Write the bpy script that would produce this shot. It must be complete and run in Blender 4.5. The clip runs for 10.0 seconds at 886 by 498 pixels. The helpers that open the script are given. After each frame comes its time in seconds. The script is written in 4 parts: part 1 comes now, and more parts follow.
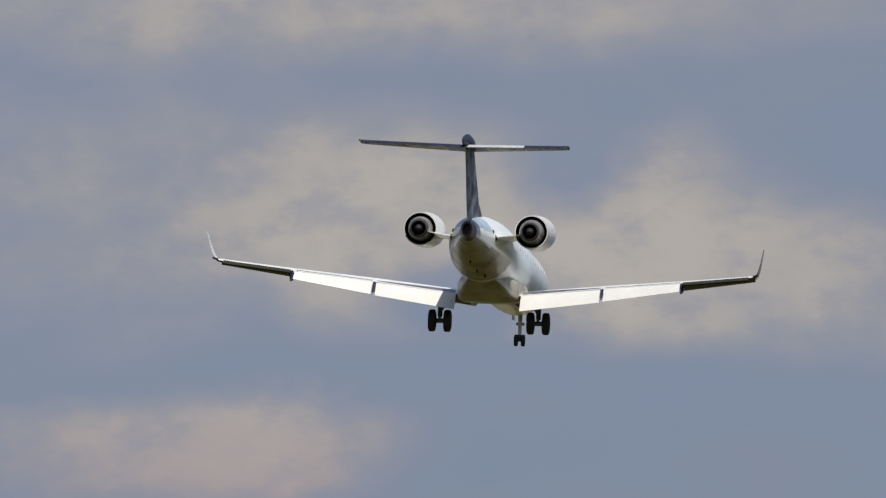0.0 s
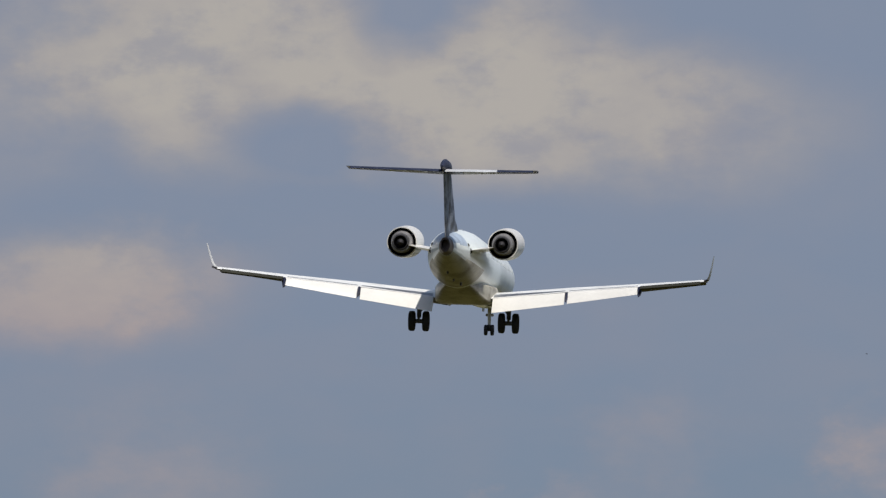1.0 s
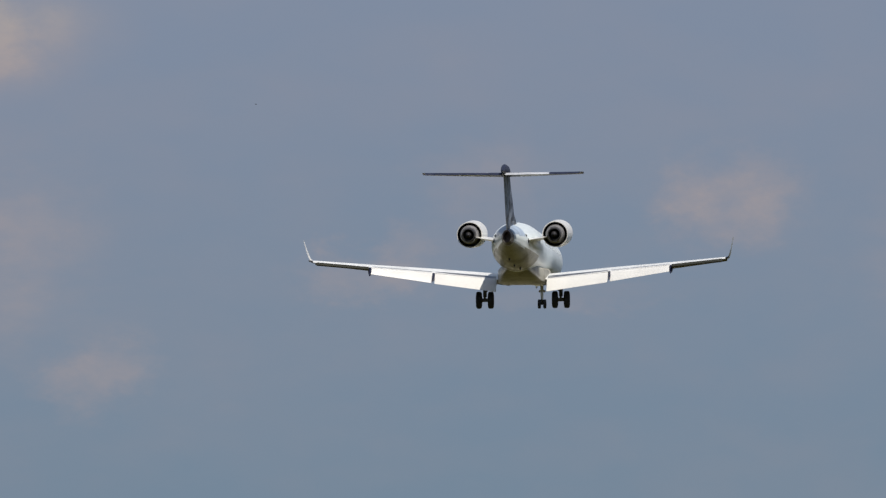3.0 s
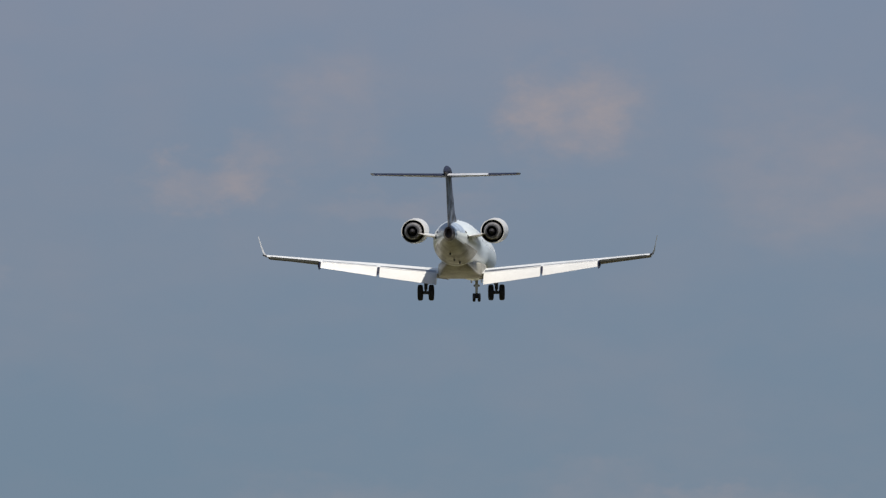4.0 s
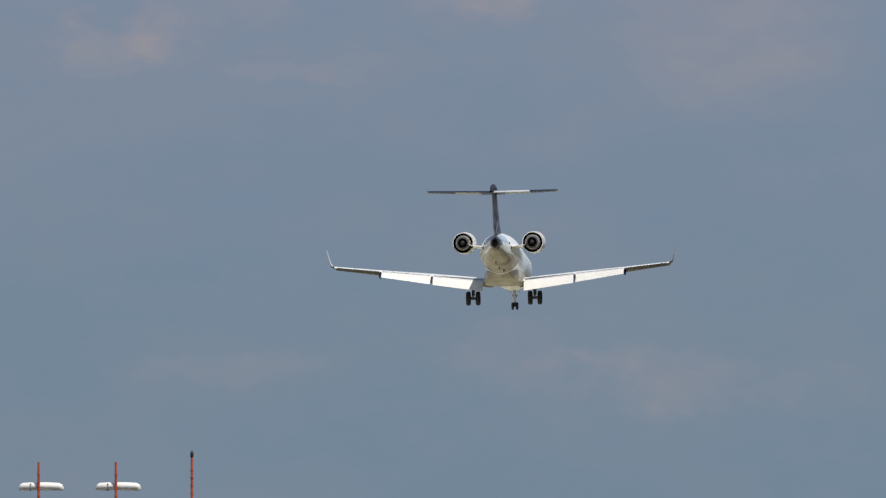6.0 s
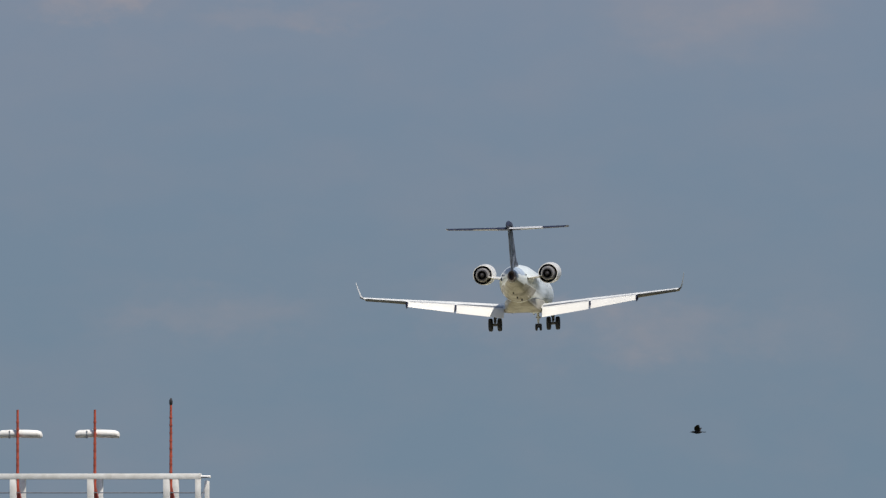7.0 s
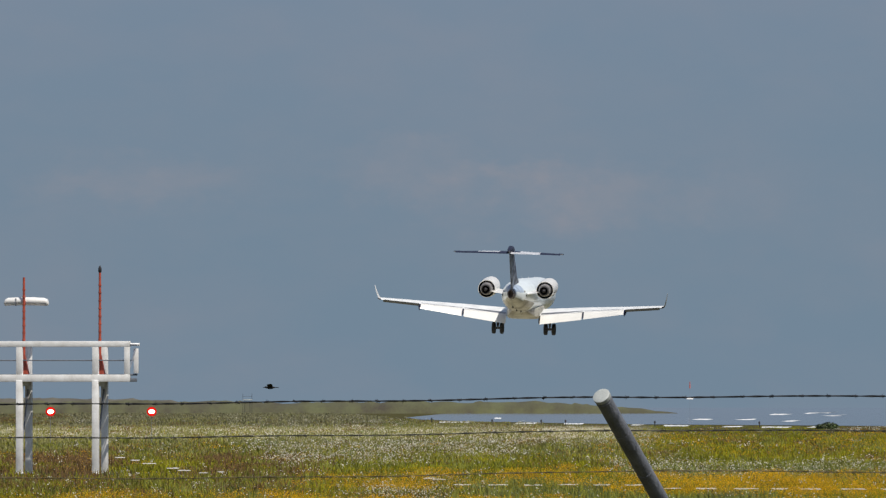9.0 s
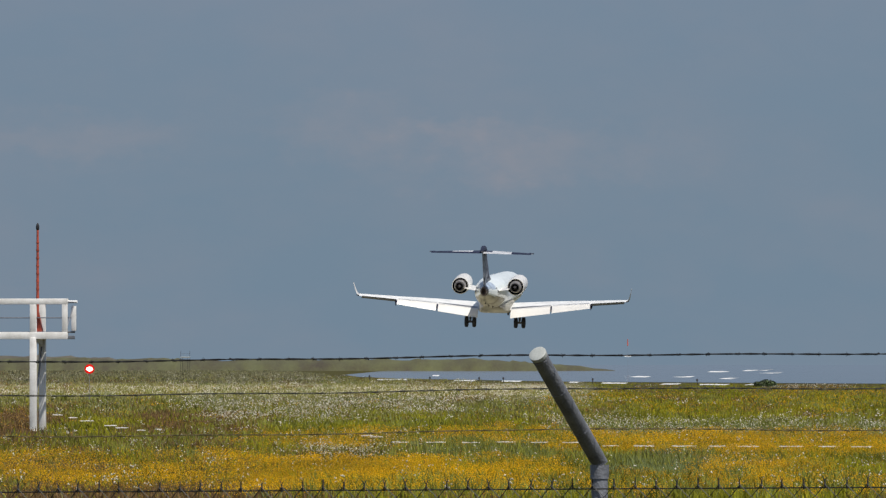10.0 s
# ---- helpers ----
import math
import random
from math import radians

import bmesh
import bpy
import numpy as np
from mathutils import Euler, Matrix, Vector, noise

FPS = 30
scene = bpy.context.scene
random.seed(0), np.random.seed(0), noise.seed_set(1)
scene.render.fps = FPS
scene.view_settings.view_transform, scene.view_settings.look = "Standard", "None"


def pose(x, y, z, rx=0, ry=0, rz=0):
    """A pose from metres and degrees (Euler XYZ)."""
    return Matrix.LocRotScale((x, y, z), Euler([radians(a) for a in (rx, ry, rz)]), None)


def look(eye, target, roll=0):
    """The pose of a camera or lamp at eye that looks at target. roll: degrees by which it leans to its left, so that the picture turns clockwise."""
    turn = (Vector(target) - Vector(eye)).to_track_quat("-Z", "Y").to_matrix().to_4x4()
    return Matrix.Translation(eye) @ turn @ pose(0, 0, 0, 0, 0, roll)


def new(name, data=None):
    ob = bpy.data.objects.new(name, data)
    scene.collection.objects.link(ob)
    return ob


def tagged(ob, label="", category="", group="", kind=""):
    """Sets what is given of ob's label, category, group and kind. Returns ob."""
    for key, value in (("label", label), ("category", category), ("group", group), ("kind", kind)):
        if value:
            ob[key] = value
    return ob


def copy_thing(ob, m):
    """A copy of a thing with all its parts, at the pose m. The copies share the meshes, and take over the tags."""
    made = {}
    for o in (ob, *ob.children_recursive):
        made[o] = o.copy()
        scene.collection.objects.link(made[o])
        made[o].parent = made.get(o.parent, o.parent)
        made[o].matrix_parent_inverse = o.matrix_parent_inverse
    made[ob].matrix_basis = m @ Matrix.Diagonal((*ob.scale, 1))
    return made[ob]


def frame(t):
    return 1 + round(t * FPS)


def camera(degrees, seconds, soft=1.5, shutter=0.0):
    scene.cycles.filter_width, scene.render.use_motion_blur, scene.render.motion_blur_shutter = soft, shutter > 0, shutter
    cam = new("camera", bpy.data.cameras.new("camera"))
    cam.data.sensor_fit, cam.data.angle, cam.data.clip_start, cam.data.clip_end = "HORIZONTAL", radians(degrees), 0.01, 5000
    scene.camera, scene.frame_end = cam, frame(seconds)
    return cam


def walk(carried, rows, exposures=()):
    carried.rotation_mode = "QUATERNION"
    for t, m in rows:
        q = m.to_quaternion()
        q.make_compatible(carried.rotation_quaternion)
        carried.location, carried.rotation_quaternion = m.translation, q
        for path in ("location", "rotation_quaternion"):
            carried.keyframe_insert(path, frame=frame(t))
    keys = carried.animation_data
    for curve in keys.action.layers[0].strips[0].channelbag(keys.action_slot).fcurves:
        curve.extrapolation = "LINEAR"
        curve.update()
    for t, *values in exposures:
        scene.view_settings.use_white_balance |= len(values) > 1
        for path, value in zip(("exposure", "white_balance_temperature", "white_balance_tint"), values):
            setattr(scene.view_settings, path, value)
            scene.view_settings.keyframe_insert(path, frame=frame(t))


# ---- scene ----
# Camera: hand-held telephoto beside an airfield fence, panning after a landing jet.
EYE = Vector((0, 0, 2.5))
cam = camera(3.02, 10.0, soft=1.3)
F = 784 / math.tan(radians(1.51))


def aim(cx, cy, sway=.005, dip=-.010):
    """Pose of the hand-held camera that looks cx / F to the side and cy / F above the horizon, swaying a little."""
    eye = EYE + Vector((sway, 0, dip))
    return look(eye, eye + Vector((cx, F, cy)))


walk(cam, [
    (0.0, aim(-1162.6, 1729.0)),
    (0.5, aim(-1009.2, 1567.4)),
    (1.0, aim(-884.9, 1444.2)),
    (1.5, aim(-775.3, 1296.4)),
    (2.0, aim(-703.5, 1165.7)),
    (2.2, aim(-691.7, 1120.4)),
    (3.3, aim(-529.7, 956.8)),
    (3.5, aim(-466.4, 924.0)),
    (4.0, aim(-325.2, 839.5)),
    (4.5, aim(-228.3, 765.6)),
    (5.0, aim(-189.7, 699.7)),
    (5.5, aim(-172.5, 630.3)),
    (6.0, aim(-163.1, 593.8)),
    (7.5, aim(-91.5, 432.6)),
    (8.0, aim(-56.3, 358.0, -.011, -.007)),
    (8.5, aim(-46.7, 304.6, -.009, -.007)),
    (9.0, aim(0.2, 266.1, -.005, -.002)),
    (9.5, aim(62.6, 221.8, -.002, .001)),
    (10.0, aim(110.1, 190.6, 0, 0)),
])

# ---- world and sun ----
SUN_AZ, SUN_EL = 144, 60          # azimuth clockwise from +y, elevation


def lin(r, g, b):
    f = lambda c: c / 12.92 if c <= 0.04045 else ((c + 0.055) / 1.055) ** 2.4
    return (f(r / 255), f(g / 255), f(b / 255), 1)


def build_world():
    w = bpy.data.worlds.new("sky")
    scene.world = w
    w.use_nodes = True
    nt = w.node_tree
    nt.nodes.clear()
    N, L = nt.nodes.new, nt.links.new

    def put(socket, v):
        if isinstance(v, bpy.types.NodeSocket):
            L(v, socket)
        else:
            socket.default_value = v

    def mth(op, a, b=0.0, c=0.0):
        n = N("ShaderNodeMath")
        n.operation = op
        for k, v in enumerate((a, b, c)):
            put(n.inputs[k], v)
        return n.outputs[0]

    def vec(op, a, b):
        n = N("ShaderNodeVectorMath")
        n.operation = op
        put(n.inputs[0], a)
        put(n.inputs[1], b)
        return n.outputs[1 if op == "LENGTH" else 0]

    def ramp(v, a, b, c, d):
        n = N("ShaderNodeMapRange")
        n.interpolation_type = "SMOOTHSTEP"
        for k, x in enumerate((v, a, b, c, d)):
            put(n.inputs[k], x)
        return n.outputs[0]

    def mix(f, a, b):
        n = N("ShaderNodeMix")
        n.data_type = "RGBA"
        put(n.inputs[0], f)
        put(n.inputs[6], a)
        put(n.inputs[7], b)
        return n.outputs[2]

    def fbm(vector, scale, detail, rough=0.55):
        n = N("ShaderNodeTexNoise")
        put(n.inputs["Vector"], vector)
        n.inputs["Scale"].default_value, n.inputs["Detail"].default_value = scale, detail
        n.inputs["Roughness"].default_value = rough
        return n

    tc = N("ShaderNodeTexCoord")
    sep = N("ShaderNodeSeparateXYZ")
    L(tc.outputs["Generated"], sep.inputs[0])
    az = mth("ARCTAN2", sep.outputs[0], sep.outputs[1])
    el = mth("ARCSINE", sep.outputs[2])
    comb = N("ShaderNodeCombineXYZ")
    L(mth("MULTIPLY", az, F), comb.inputs[0])
    L(mth("MULTIPLY", el, F), comb.inputs[1])
    uv = comb.outputs[0]
    flat = vec("MULTIPLY", uv, (1 / 420, 1 / 260, 0))
    warp = fbm(flat, 1.3, 5, 0.55)
    off = vec("MULTIPLY", vec("SUBTRACT", warp.outputs["Color"], (0.5, 0.5, 0.5)), (170, 120, 0))
    uvw = vec("ADD", uv, off)
    # cloud banks: azimuth, elevation, half width, half height (all in 1/F), weight
    high = [(-1250, 2160, 900, 110, .56), (-1650, 1800, 480, 250, .38), (-1200, 1770, 380, 180, .78),
            (-889, 1700, 190, 140, .6), (-560, 1670, 400, 140, .58), (-749, 1860, 120, 100, .45), (-700, 1730, 230, 150, .22),
            (-1129, 1660, 165, 70, -.6), (-969, 1825, 105, 100, -.5), (-1610, 1365, 400, 108, .66)]
    mid = [(-1400, 1410, 150, 90, .25), (-1410, 990, 210, 180, .25), (-672, 985, 65, 55, .27), (-756, 947, 110, 50, .28),
           (-105, 1085, 125, 105, .42), (-1220, 787, 90, 75, .28), (-531, 1095, 130, 110, .18)]
    low = [(-400, 925, 240, 35, .14), (359, 975, 230, 140, .18), (130, 402, 80, 40, .16), (-60, 405, 170, 50, .11),
           (275, 360, 300, 60, .15), (-525, 388, 200, 50, .13)]
    fine = fbm(vec("ADD", flat, (3.1, 8.2, 0)), 5.5, 4, 0.6)
    frayed = vec("ADD", uvw, vec("MULTIPLY", vec("SUBTRACT", fine.outputs["Color"], (0.5, 0.5, 0.5)), (150, 120, 0)))

    def banks(where, rows):
        layer = 0.0
        for u, v, ru, rv, s in rows:
            r = vec("LENGTH", vec("MULTIPLY", vec("SUBTRACT", where, (u, v, 0)), (1 / ru, 1 / rv, 0)), (0, 0, 0))
            layer = mth("ADD", ramp(r, 0.25, 1.35, s, 0.0), layer)
        return mth("MAXIMUM", layer, 0.0)

    billow = fbm(flat, 2.6, 5, 0.56).outputs["Fac"]
    drift = fbm(vec("MULTIPLY", uv, (1 / 900, 1 / 330, 0)), 1.0, 4).outputs["Fac"]
    total = mth("MULTIPLY", banks(uvw, high), mth("MULTIPLY_ADD", billow, 1.5, 0.27))
    wisps = mth("MULTIPLY", banks(frayed, mid + low), mth("MULTIPLY_ADD", billow, 2.4, -0.25))
    total = mth("ADD", total, mth("MAXIMUM", wisps, 0.0))
    total = mth("ADD", total, mth("MULTIPLY", mth("SUBTRACT", mth("MULTIPLY_ADD", billow, 0.3, mth("MULTIPLY", drift, 0.75)), 0.44), 0.6))
    dens = N("ShaderNodeValToRGB")
    L(total, dens.inputs[0])
    e = dens.color_ramp.elements
    e[0].position, e[0].color = 0.0, (0, 0, 0, 1)
    e[1].position, e[1].color = 1.0, (1, 1, 1, 1)
    haze = mix(ramp(mth("MULTIPLY", el, F), 150, 1700, 0, 1), lin(114, 134, 152), lin(128, 140, 161))
    rose = mix(dens.outputs[0], lin(153, 145, 151), lin(174, 161, 157))
    cream = mix(dens.outputs[0], lin(152, 148, 153), lin(181, 174, 165))
    tint = mix(ramp(mth("MULTIPLY", el, F), 1280, 1550, 0, 1), rose, cream)
    folds = fbm(vec("ADD", flat, (7.3, 2.1, 0)), 2.3, 6, 0.6).outputs["Fac"]
    tint = mix(ramp(folds, 0.46, 0.68, 0, 0.6), tint, lin(146, 146, 156))
    deck = mix(mth("MINIMUM", mth("MULTIPLY", dens.outputs[0], 1.3), 0.85), haze, tint)
    sky = N("ShaderNodeTexSky")
    sky.sky_type, sky.sun_disc = "NISHITA", False
    sky.sun_elevation, sky.sun_rotation = radians(SUN_EL), radians(SUN_AZ)
    blue = vec("MULTIPLY", sky.outputs[0], (0.1, 0.1, 0.1))
    full = mix(ramp(el, radians(7), radians(35), 0, 1), deck, blue)
    bg = N("ShaderNodeBackground")
    L(full, bg.inputs[0])
    out = N("ShaderNodeOutputWorld")
    L(bg.outputs[0], out.inputs[0])


build_world()
sun = new("sun", bpy.data.lights.new("sun", "SUN"))
sun.data.energy, sun.data.angle, sun.data.color = 4.4, radians(0.5), (1.0, 0.95, 0.87)
sa, se = radians(SUN_AZ), radians(SUN_EL)
sun.matrix_world = look(Vector((math.sin(sa) * math.cos(se), math.cos(sa) * math.cos(se), math.sin(se))) * 50, (0, 0, 0))
scene.view_settings.exposure = 0.0


# ---- materials ----
def material(name, color, rough=0.5, metal=0.0, vary=0.12, scale=3.0, bump=0.0, dark=None, stretch=(1, 1, 1), island=0.0, emit=0.0, coat=0.0):
    """Principled surface with two scales of colour noise, wear towards `dark`, relief and per-piece variation."""
    m = bpy.data.materials.new(name)
    m.use_nodes = True
    nt = m.node_tree
    N, L = nt.nodes.new, nt.links.new
    b = nt.nodes["Principled BSDF"]
    b.inputs["Roughness"].default_value, b.inputs["Metallic"].default_value = rough, metal
    b.inputs["Coat Weight"].default_value = coat
    if emit:
        b.inputs["Specular IOR Level"].default_value = 0.0
        b.inputs["Emission Color"].default_value, b.inputs["Emission Strength"].default_value = color, emit
    tc = N("ShaderNodeTexCoord")
    mp = N("ShaderNodeMapping")
    mp.inputs["Scale"].default_value = stretch
    L(tc.outputs["Object"], mp.inputs[0])
    big, small = N("ShaderNodeTexNoise"), N("ShaderNodeTexNoise")
    for n, k in ((big, scale), (small, scale * 9)):
        L(mp.outputs[0], n.inputs["Vector"])
        n.inputs["Scale"].default_value, n.inputs["Detail"].default_value = k, 5
    add = N("ShaderNodeMath")
    add.operation = "MULTIPLY_ADD"
    L(small.outputs["Fac"], add.inputs[0])
    add.inputs[1].default_value = 0.45
    L(big.outputs["Fac"], add.inputs[2])
    last = add.outputs[0]
    if island:
        g = N("ShaderNodeNewGeometry")
        a2 = N("ShaderNodeMath")
        a2.operation = "MULTIPLY_ADD"
        L(g.outputs["Random Per Island"], a2.inputs[0])
        a2.inputs[1].default_value = island
        L(last, a2.inputs[2])
        s2 = N("ShaderNodeMath")
        s2.operation = "SUBTRACT"
        L(a2.outputs[0], s2.inputs[0])
        s2.inputs[1].default_value = island / 2
        last = s2.outputs[0]
    rp = N("ShaderNodeValToRGB")
    L(last, rp.inputs[0])
    c = color[:3]
    d = dark[:3] if dark else tuple(x * (1 - 2.2 * vary) for x in c)
    e = rp.color_ramp.elements
    e[0].position, e[0].color = 0.38, (*d, 1)
    e[1].position, e[1].color = 0.95, (*[min(1, x * (1 + vary)) for x in c], 1)
    L(rp.outputs[0], b.inputs["Base Color"])
    if emit:
        nt.links.remove(b.inputs["Base Color"].links[0])
        b.inputs["Base Color"].default_value = (0.05, 0.004, 0.003, 1)
    if bump:
        bp = N("ShaderNodeBump")
        bp.inputs["Strength"].default_value, bp.inputs["Distance"].default_value = bump, 0.02
        L(small.outputs["Fac"], bp.inputs["Height"])
        L(bp.outputs[0], b.inputs["Normal"])
    return m


HULL = material("fuselage_cool_white_paint", (0.70, 0.755, 0.765, 1), 0.28, vary=0.06, scale=0.8, coat=0.1)
WHITE = material("aircraft_white_paint", (0.70, 0.685, 0.65, 1), 0.28, vary=0.05, scale=0.8, coat=0.1)
# Belly shade put into a dull olive colour, with mottling.
BELLY = material("belly_shade_grey", (0.37, 0.35, 0.28, 1), 0.45, vary=0.10, scale=1.1, dark=(0.17, 0.15, 0.105), coat=0.1)
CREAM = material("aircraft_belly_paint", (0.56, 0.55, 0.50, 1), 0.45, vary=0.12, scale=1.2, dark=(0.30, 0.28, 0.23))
FINBLUE = material("fin_blue_grey_paint", (0.19, 0.22, 0.28, 1), 0.35, vary=0.3, scale=1.6, dark=(0.012, 0.014, 0.03))
NAVY = material("bullet_navy_paint", (0.024, 0.027, 0.05, 1), 0.4, vary=0.3, scale=2)
WINGGREY = material("wing_pale_paint", (0.74, 0.74, 0.72, 1), 0.38, vary=0.12, scale=1.2)
# Underwing shade as a near-black colour, for wing bottoms and ailerons.
UNDERSHADE = material("underwing_shade_colour", (0.036, 0.035, 0.025, 1), 0.5, vary=0.15, scale=1.5)
SLAT = material("slat_grey_paint", (0.12, 0.115, 0.095, 1), 0.45, vary=0.2, scale=2)
TAILGREY = material("tailplane_pale_paint", (0.50, 0.51, 0.53, 1), 0.45, vary=0.15, scale=0.9, dark=(0.30, 0.31, 0.33))
TAILBLUE = material("tail_light_blue_paint", (0.36, 0.43, 0.52, 1), 0.35, vary=0.25, scale=2.2, dark=(0.15, 0.19, 0.26))
BARE = material("bare_metal", (0.45, 0.44, 0.43, 1), 0.32, 0.85, vary=0.2, scale=4)
SOOT = material("sooted_metal", (0.045, 0.042, 0.045, 1), 0.55, 0.4, vary=0.3, scale=5)
CORE = material("core_cowl_metal", (0.33, 0.315, 0.31, 1), 0.42, 0.5, vary=0.25, scale=3)
APU = material("heat_stained_metal", (0.10, 0.075, 0.07, 1), 0.45, 0.5, vary=0.35, scale=4)
RUBBER = material("tyre_rubber", (0.018, 0.018, 0.02, 1), 0.8, vary=0.3, scale=6, bump=0.3)
STRUT = material("gear_strut_paint", (0.09, 0.09, 0.095, 1), 0.45, 0.2, vary=0.2, scale=6)
# Panes coloured close to the hull, haze painted over the dark glass.
PANE = material("hazed_window_glass", (0.52, 0.55, 0.57, 1), 0.15, vary=0.2, scale=6)
ORANGE = material("orange_marker_paint", (0.42, 0.075, 0.04, 1), 0.55, vary=0.25, scale=7)
BOARDWHITE = material("weathered_white_paint", (0.84, 0.83, 0.80, 1), 0.55, vary=0.08, scale=3, dark=(0.62, 0.595, 0.55), bump=0.2)
GALV = material("galvanised_steel", (0.20, 0.21, 0.235, 1), 0.55, 0.3, vary=0.22, scale=14, bump=0.25)
CAPMETAL = material("cast_cap_metal", (0.46, 0.48, 0.45, 1), 0.55, 0.1, vary=0.15, scale=20)
WIRE = material("rusty_fence_wire", (0.04, 0.04, 0.04, 1), 0.6, 0.5, vary=0.4, scale=30)
WIRES = (WIRE, material("dull_fence_wire", (0.085, 0.082, 0.07, 1), 0.6, 0.4, vary=0.4, scale=30), material("pale_rusty_wire", (0.16, 0.125, 0.06, 1), 0.7, 0.2, vary=0.4, scale=30))
FEATHER = material("black_feathers", (0.006, 0.006, 0.007, 1), 0.7, vary=0.3, scale=20)
REDGLOW = material("red_lamp_bloom", (1.0, 0.02, 0.014, 1), 0.9, vary=0.05, emit=1.0)
REDCORE = material("red_lamp_filament", (1.0, 0.72, 0.62, 1), 0.3, vary=0.02, emit=6.0)


def brighten_inwards(m, centre, r1, r2, strength):
    """Lamp glass whose glow falls off from the bulb to the rim, in place of camera bloom."""
    nt = m.node_tree
    N, L = nt.nodes.new, nt.links.new
    tc, dist, mr = N("ShaderNodeTexCoord"), N("ShaderNodeVectorMath"), N("ShaderNodeMapRange")
    dist.operation = "DISTANCE"
    L(tc.outputs["Object"], dist.inputs[0])
    dist.inputs[1].default_value = centre
    mr.interpolation_type = "SMOOTHSTEP"
    L(dist.outputs["Value"], mr.inputs[0])
    for k, v in ((1, r1), (2, r2), (3, strength), (4, .3)):
        mr.inputs[k].default_value = v
    L(mr.outputs[0], nt.nodes["Principled BSDF"].inputs["Emission Strength"])


LAMP_HEIGHT = 1.84
brighten_inwards(REDGLOW, (0, 0, LAMP_HEIGHT), .12, .30, 1.3)
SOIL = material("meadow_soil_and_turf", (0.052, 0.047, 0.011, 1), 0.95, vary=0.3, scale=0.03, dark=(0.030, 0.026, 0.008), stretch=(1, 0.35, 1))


def pale_bounce_ground(m, color, y1, y2, slope):
    """Pale ground added to bounce light, beyond y2, on the near side of the line x = slope * y."""
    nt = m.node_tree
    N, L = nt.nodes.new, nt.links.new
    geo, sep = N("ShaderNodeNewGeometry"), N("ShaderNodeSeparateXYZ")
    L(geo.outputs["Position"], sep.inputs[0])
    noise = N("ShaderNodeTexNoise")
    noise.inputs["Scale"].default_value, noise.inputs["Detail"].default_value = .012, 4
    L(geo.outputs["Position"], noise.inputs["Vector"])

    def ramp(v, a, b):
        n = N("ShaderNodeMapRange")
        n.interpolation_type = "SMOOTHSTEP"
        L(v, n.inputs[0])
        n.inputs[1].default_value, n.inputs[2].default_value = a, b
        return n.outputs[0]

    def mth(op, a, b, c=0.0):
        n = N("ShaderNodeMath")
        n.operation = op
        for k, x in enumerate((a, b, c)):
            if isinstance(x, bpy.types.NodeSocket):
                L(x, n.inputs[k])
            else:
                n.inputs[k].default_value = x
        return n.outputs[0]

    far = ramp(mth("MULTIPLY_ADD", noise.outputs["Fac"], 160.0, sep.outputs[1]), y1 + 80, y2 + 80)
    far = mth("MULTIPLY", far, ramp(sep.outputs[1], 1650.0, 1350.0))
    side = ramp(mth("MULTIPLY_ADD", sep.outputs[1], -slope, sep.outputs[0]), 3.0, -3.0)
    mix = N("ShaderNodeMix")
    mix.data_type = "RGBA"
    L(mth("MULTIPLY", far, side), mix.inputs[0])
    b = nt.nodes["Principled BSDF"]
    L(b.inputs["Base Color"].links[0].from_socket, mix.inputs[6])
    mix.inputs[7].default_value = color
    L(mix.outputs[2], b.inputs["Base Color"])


# Extra pale stretch that throws light up onto the jet's belly.
pale_bounce_ground(SOIL, (0.42, 0.385, 0.27, 1), 930, 1120, .0115)
GRASS = material("meadow_grass", (0.27, 0.26, 0.014, 1), 0.85, vary=0.3, scale=0.35, dark=(0.10, 0.105, 0.012), stretch=(1, 0.06, 1), island=0.12)
TUSSOCK = material("tussock_grass", (0.20, 0.205, 0.035, 1), 0.85, vary=0.3, scale=0.5, dark=(0.085, 0.095, 0.02), stretch=(1, 0.06, 1), island=0.15)
# Far grass: pale seed heads, with haze greyed into the colour.
PALEGRASS = material("hazed_seeding_grass", (0.25, 0.235, 0.085, 1), 0.85, vary=0.3, scale=0.3, dark=(0.13, 0.125, 0.045), stretch=(1, 0.06, 1), island=0.2)
BLUEGREEN = material("grey_green_leaves", (0.17, 0.20, 0.075, 1), 0.85, vary=0.3, scale=0.4, dark=(0.09, 0.105, 0.04), stretch=(1, 0.06, 1), island=0.15)
DRY = material("dry_brown_grass", (0.17, 0.105, 0.045, 1), 0.85, vary=0.3, scale=0.08, dark=(0.09, 0.054, 0.024), island=0.2)
YELLOW = material("yellow_petals", (0.66, 0.36, 0.004, 1), 0.7, vary=0.18, scale=0.3, dark=(0.36, 0.20, 0.006), stretch=(1, 0.08, 1), island=0.3)
PETAL = material("white_petals", (0.60, 0.565, 0.46, 1), 0.6, vary=0.15, scale=0.2, dark=(0.25, 0.23, 0.15), island=0.7)
for m in (SOIL, GRASS, TUSSOCK, PALEGRASS, BLUEGREEN, DRY, YELLOW, UNDERSHADE, TAILGREY, NAVY, FINBLUE):
    m.node_tree.nodes["Principled BSDF"].inputs["Specular IOR Level"].default_value = 0.1
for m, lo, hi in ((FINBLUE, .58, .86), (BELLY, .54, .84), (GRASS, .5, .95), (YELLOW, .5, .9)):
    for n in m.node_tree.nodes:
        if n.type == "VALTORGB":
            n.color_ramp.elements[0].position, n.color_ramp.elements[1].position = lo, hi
BANK = material("far_grass_bank", (0.068, 0.07, 0.024, 1), 0.9, vary=0.4, scale=0.3, dark=(0.04, 0.028, 0.014), stretch=(1, 0.05, 1))
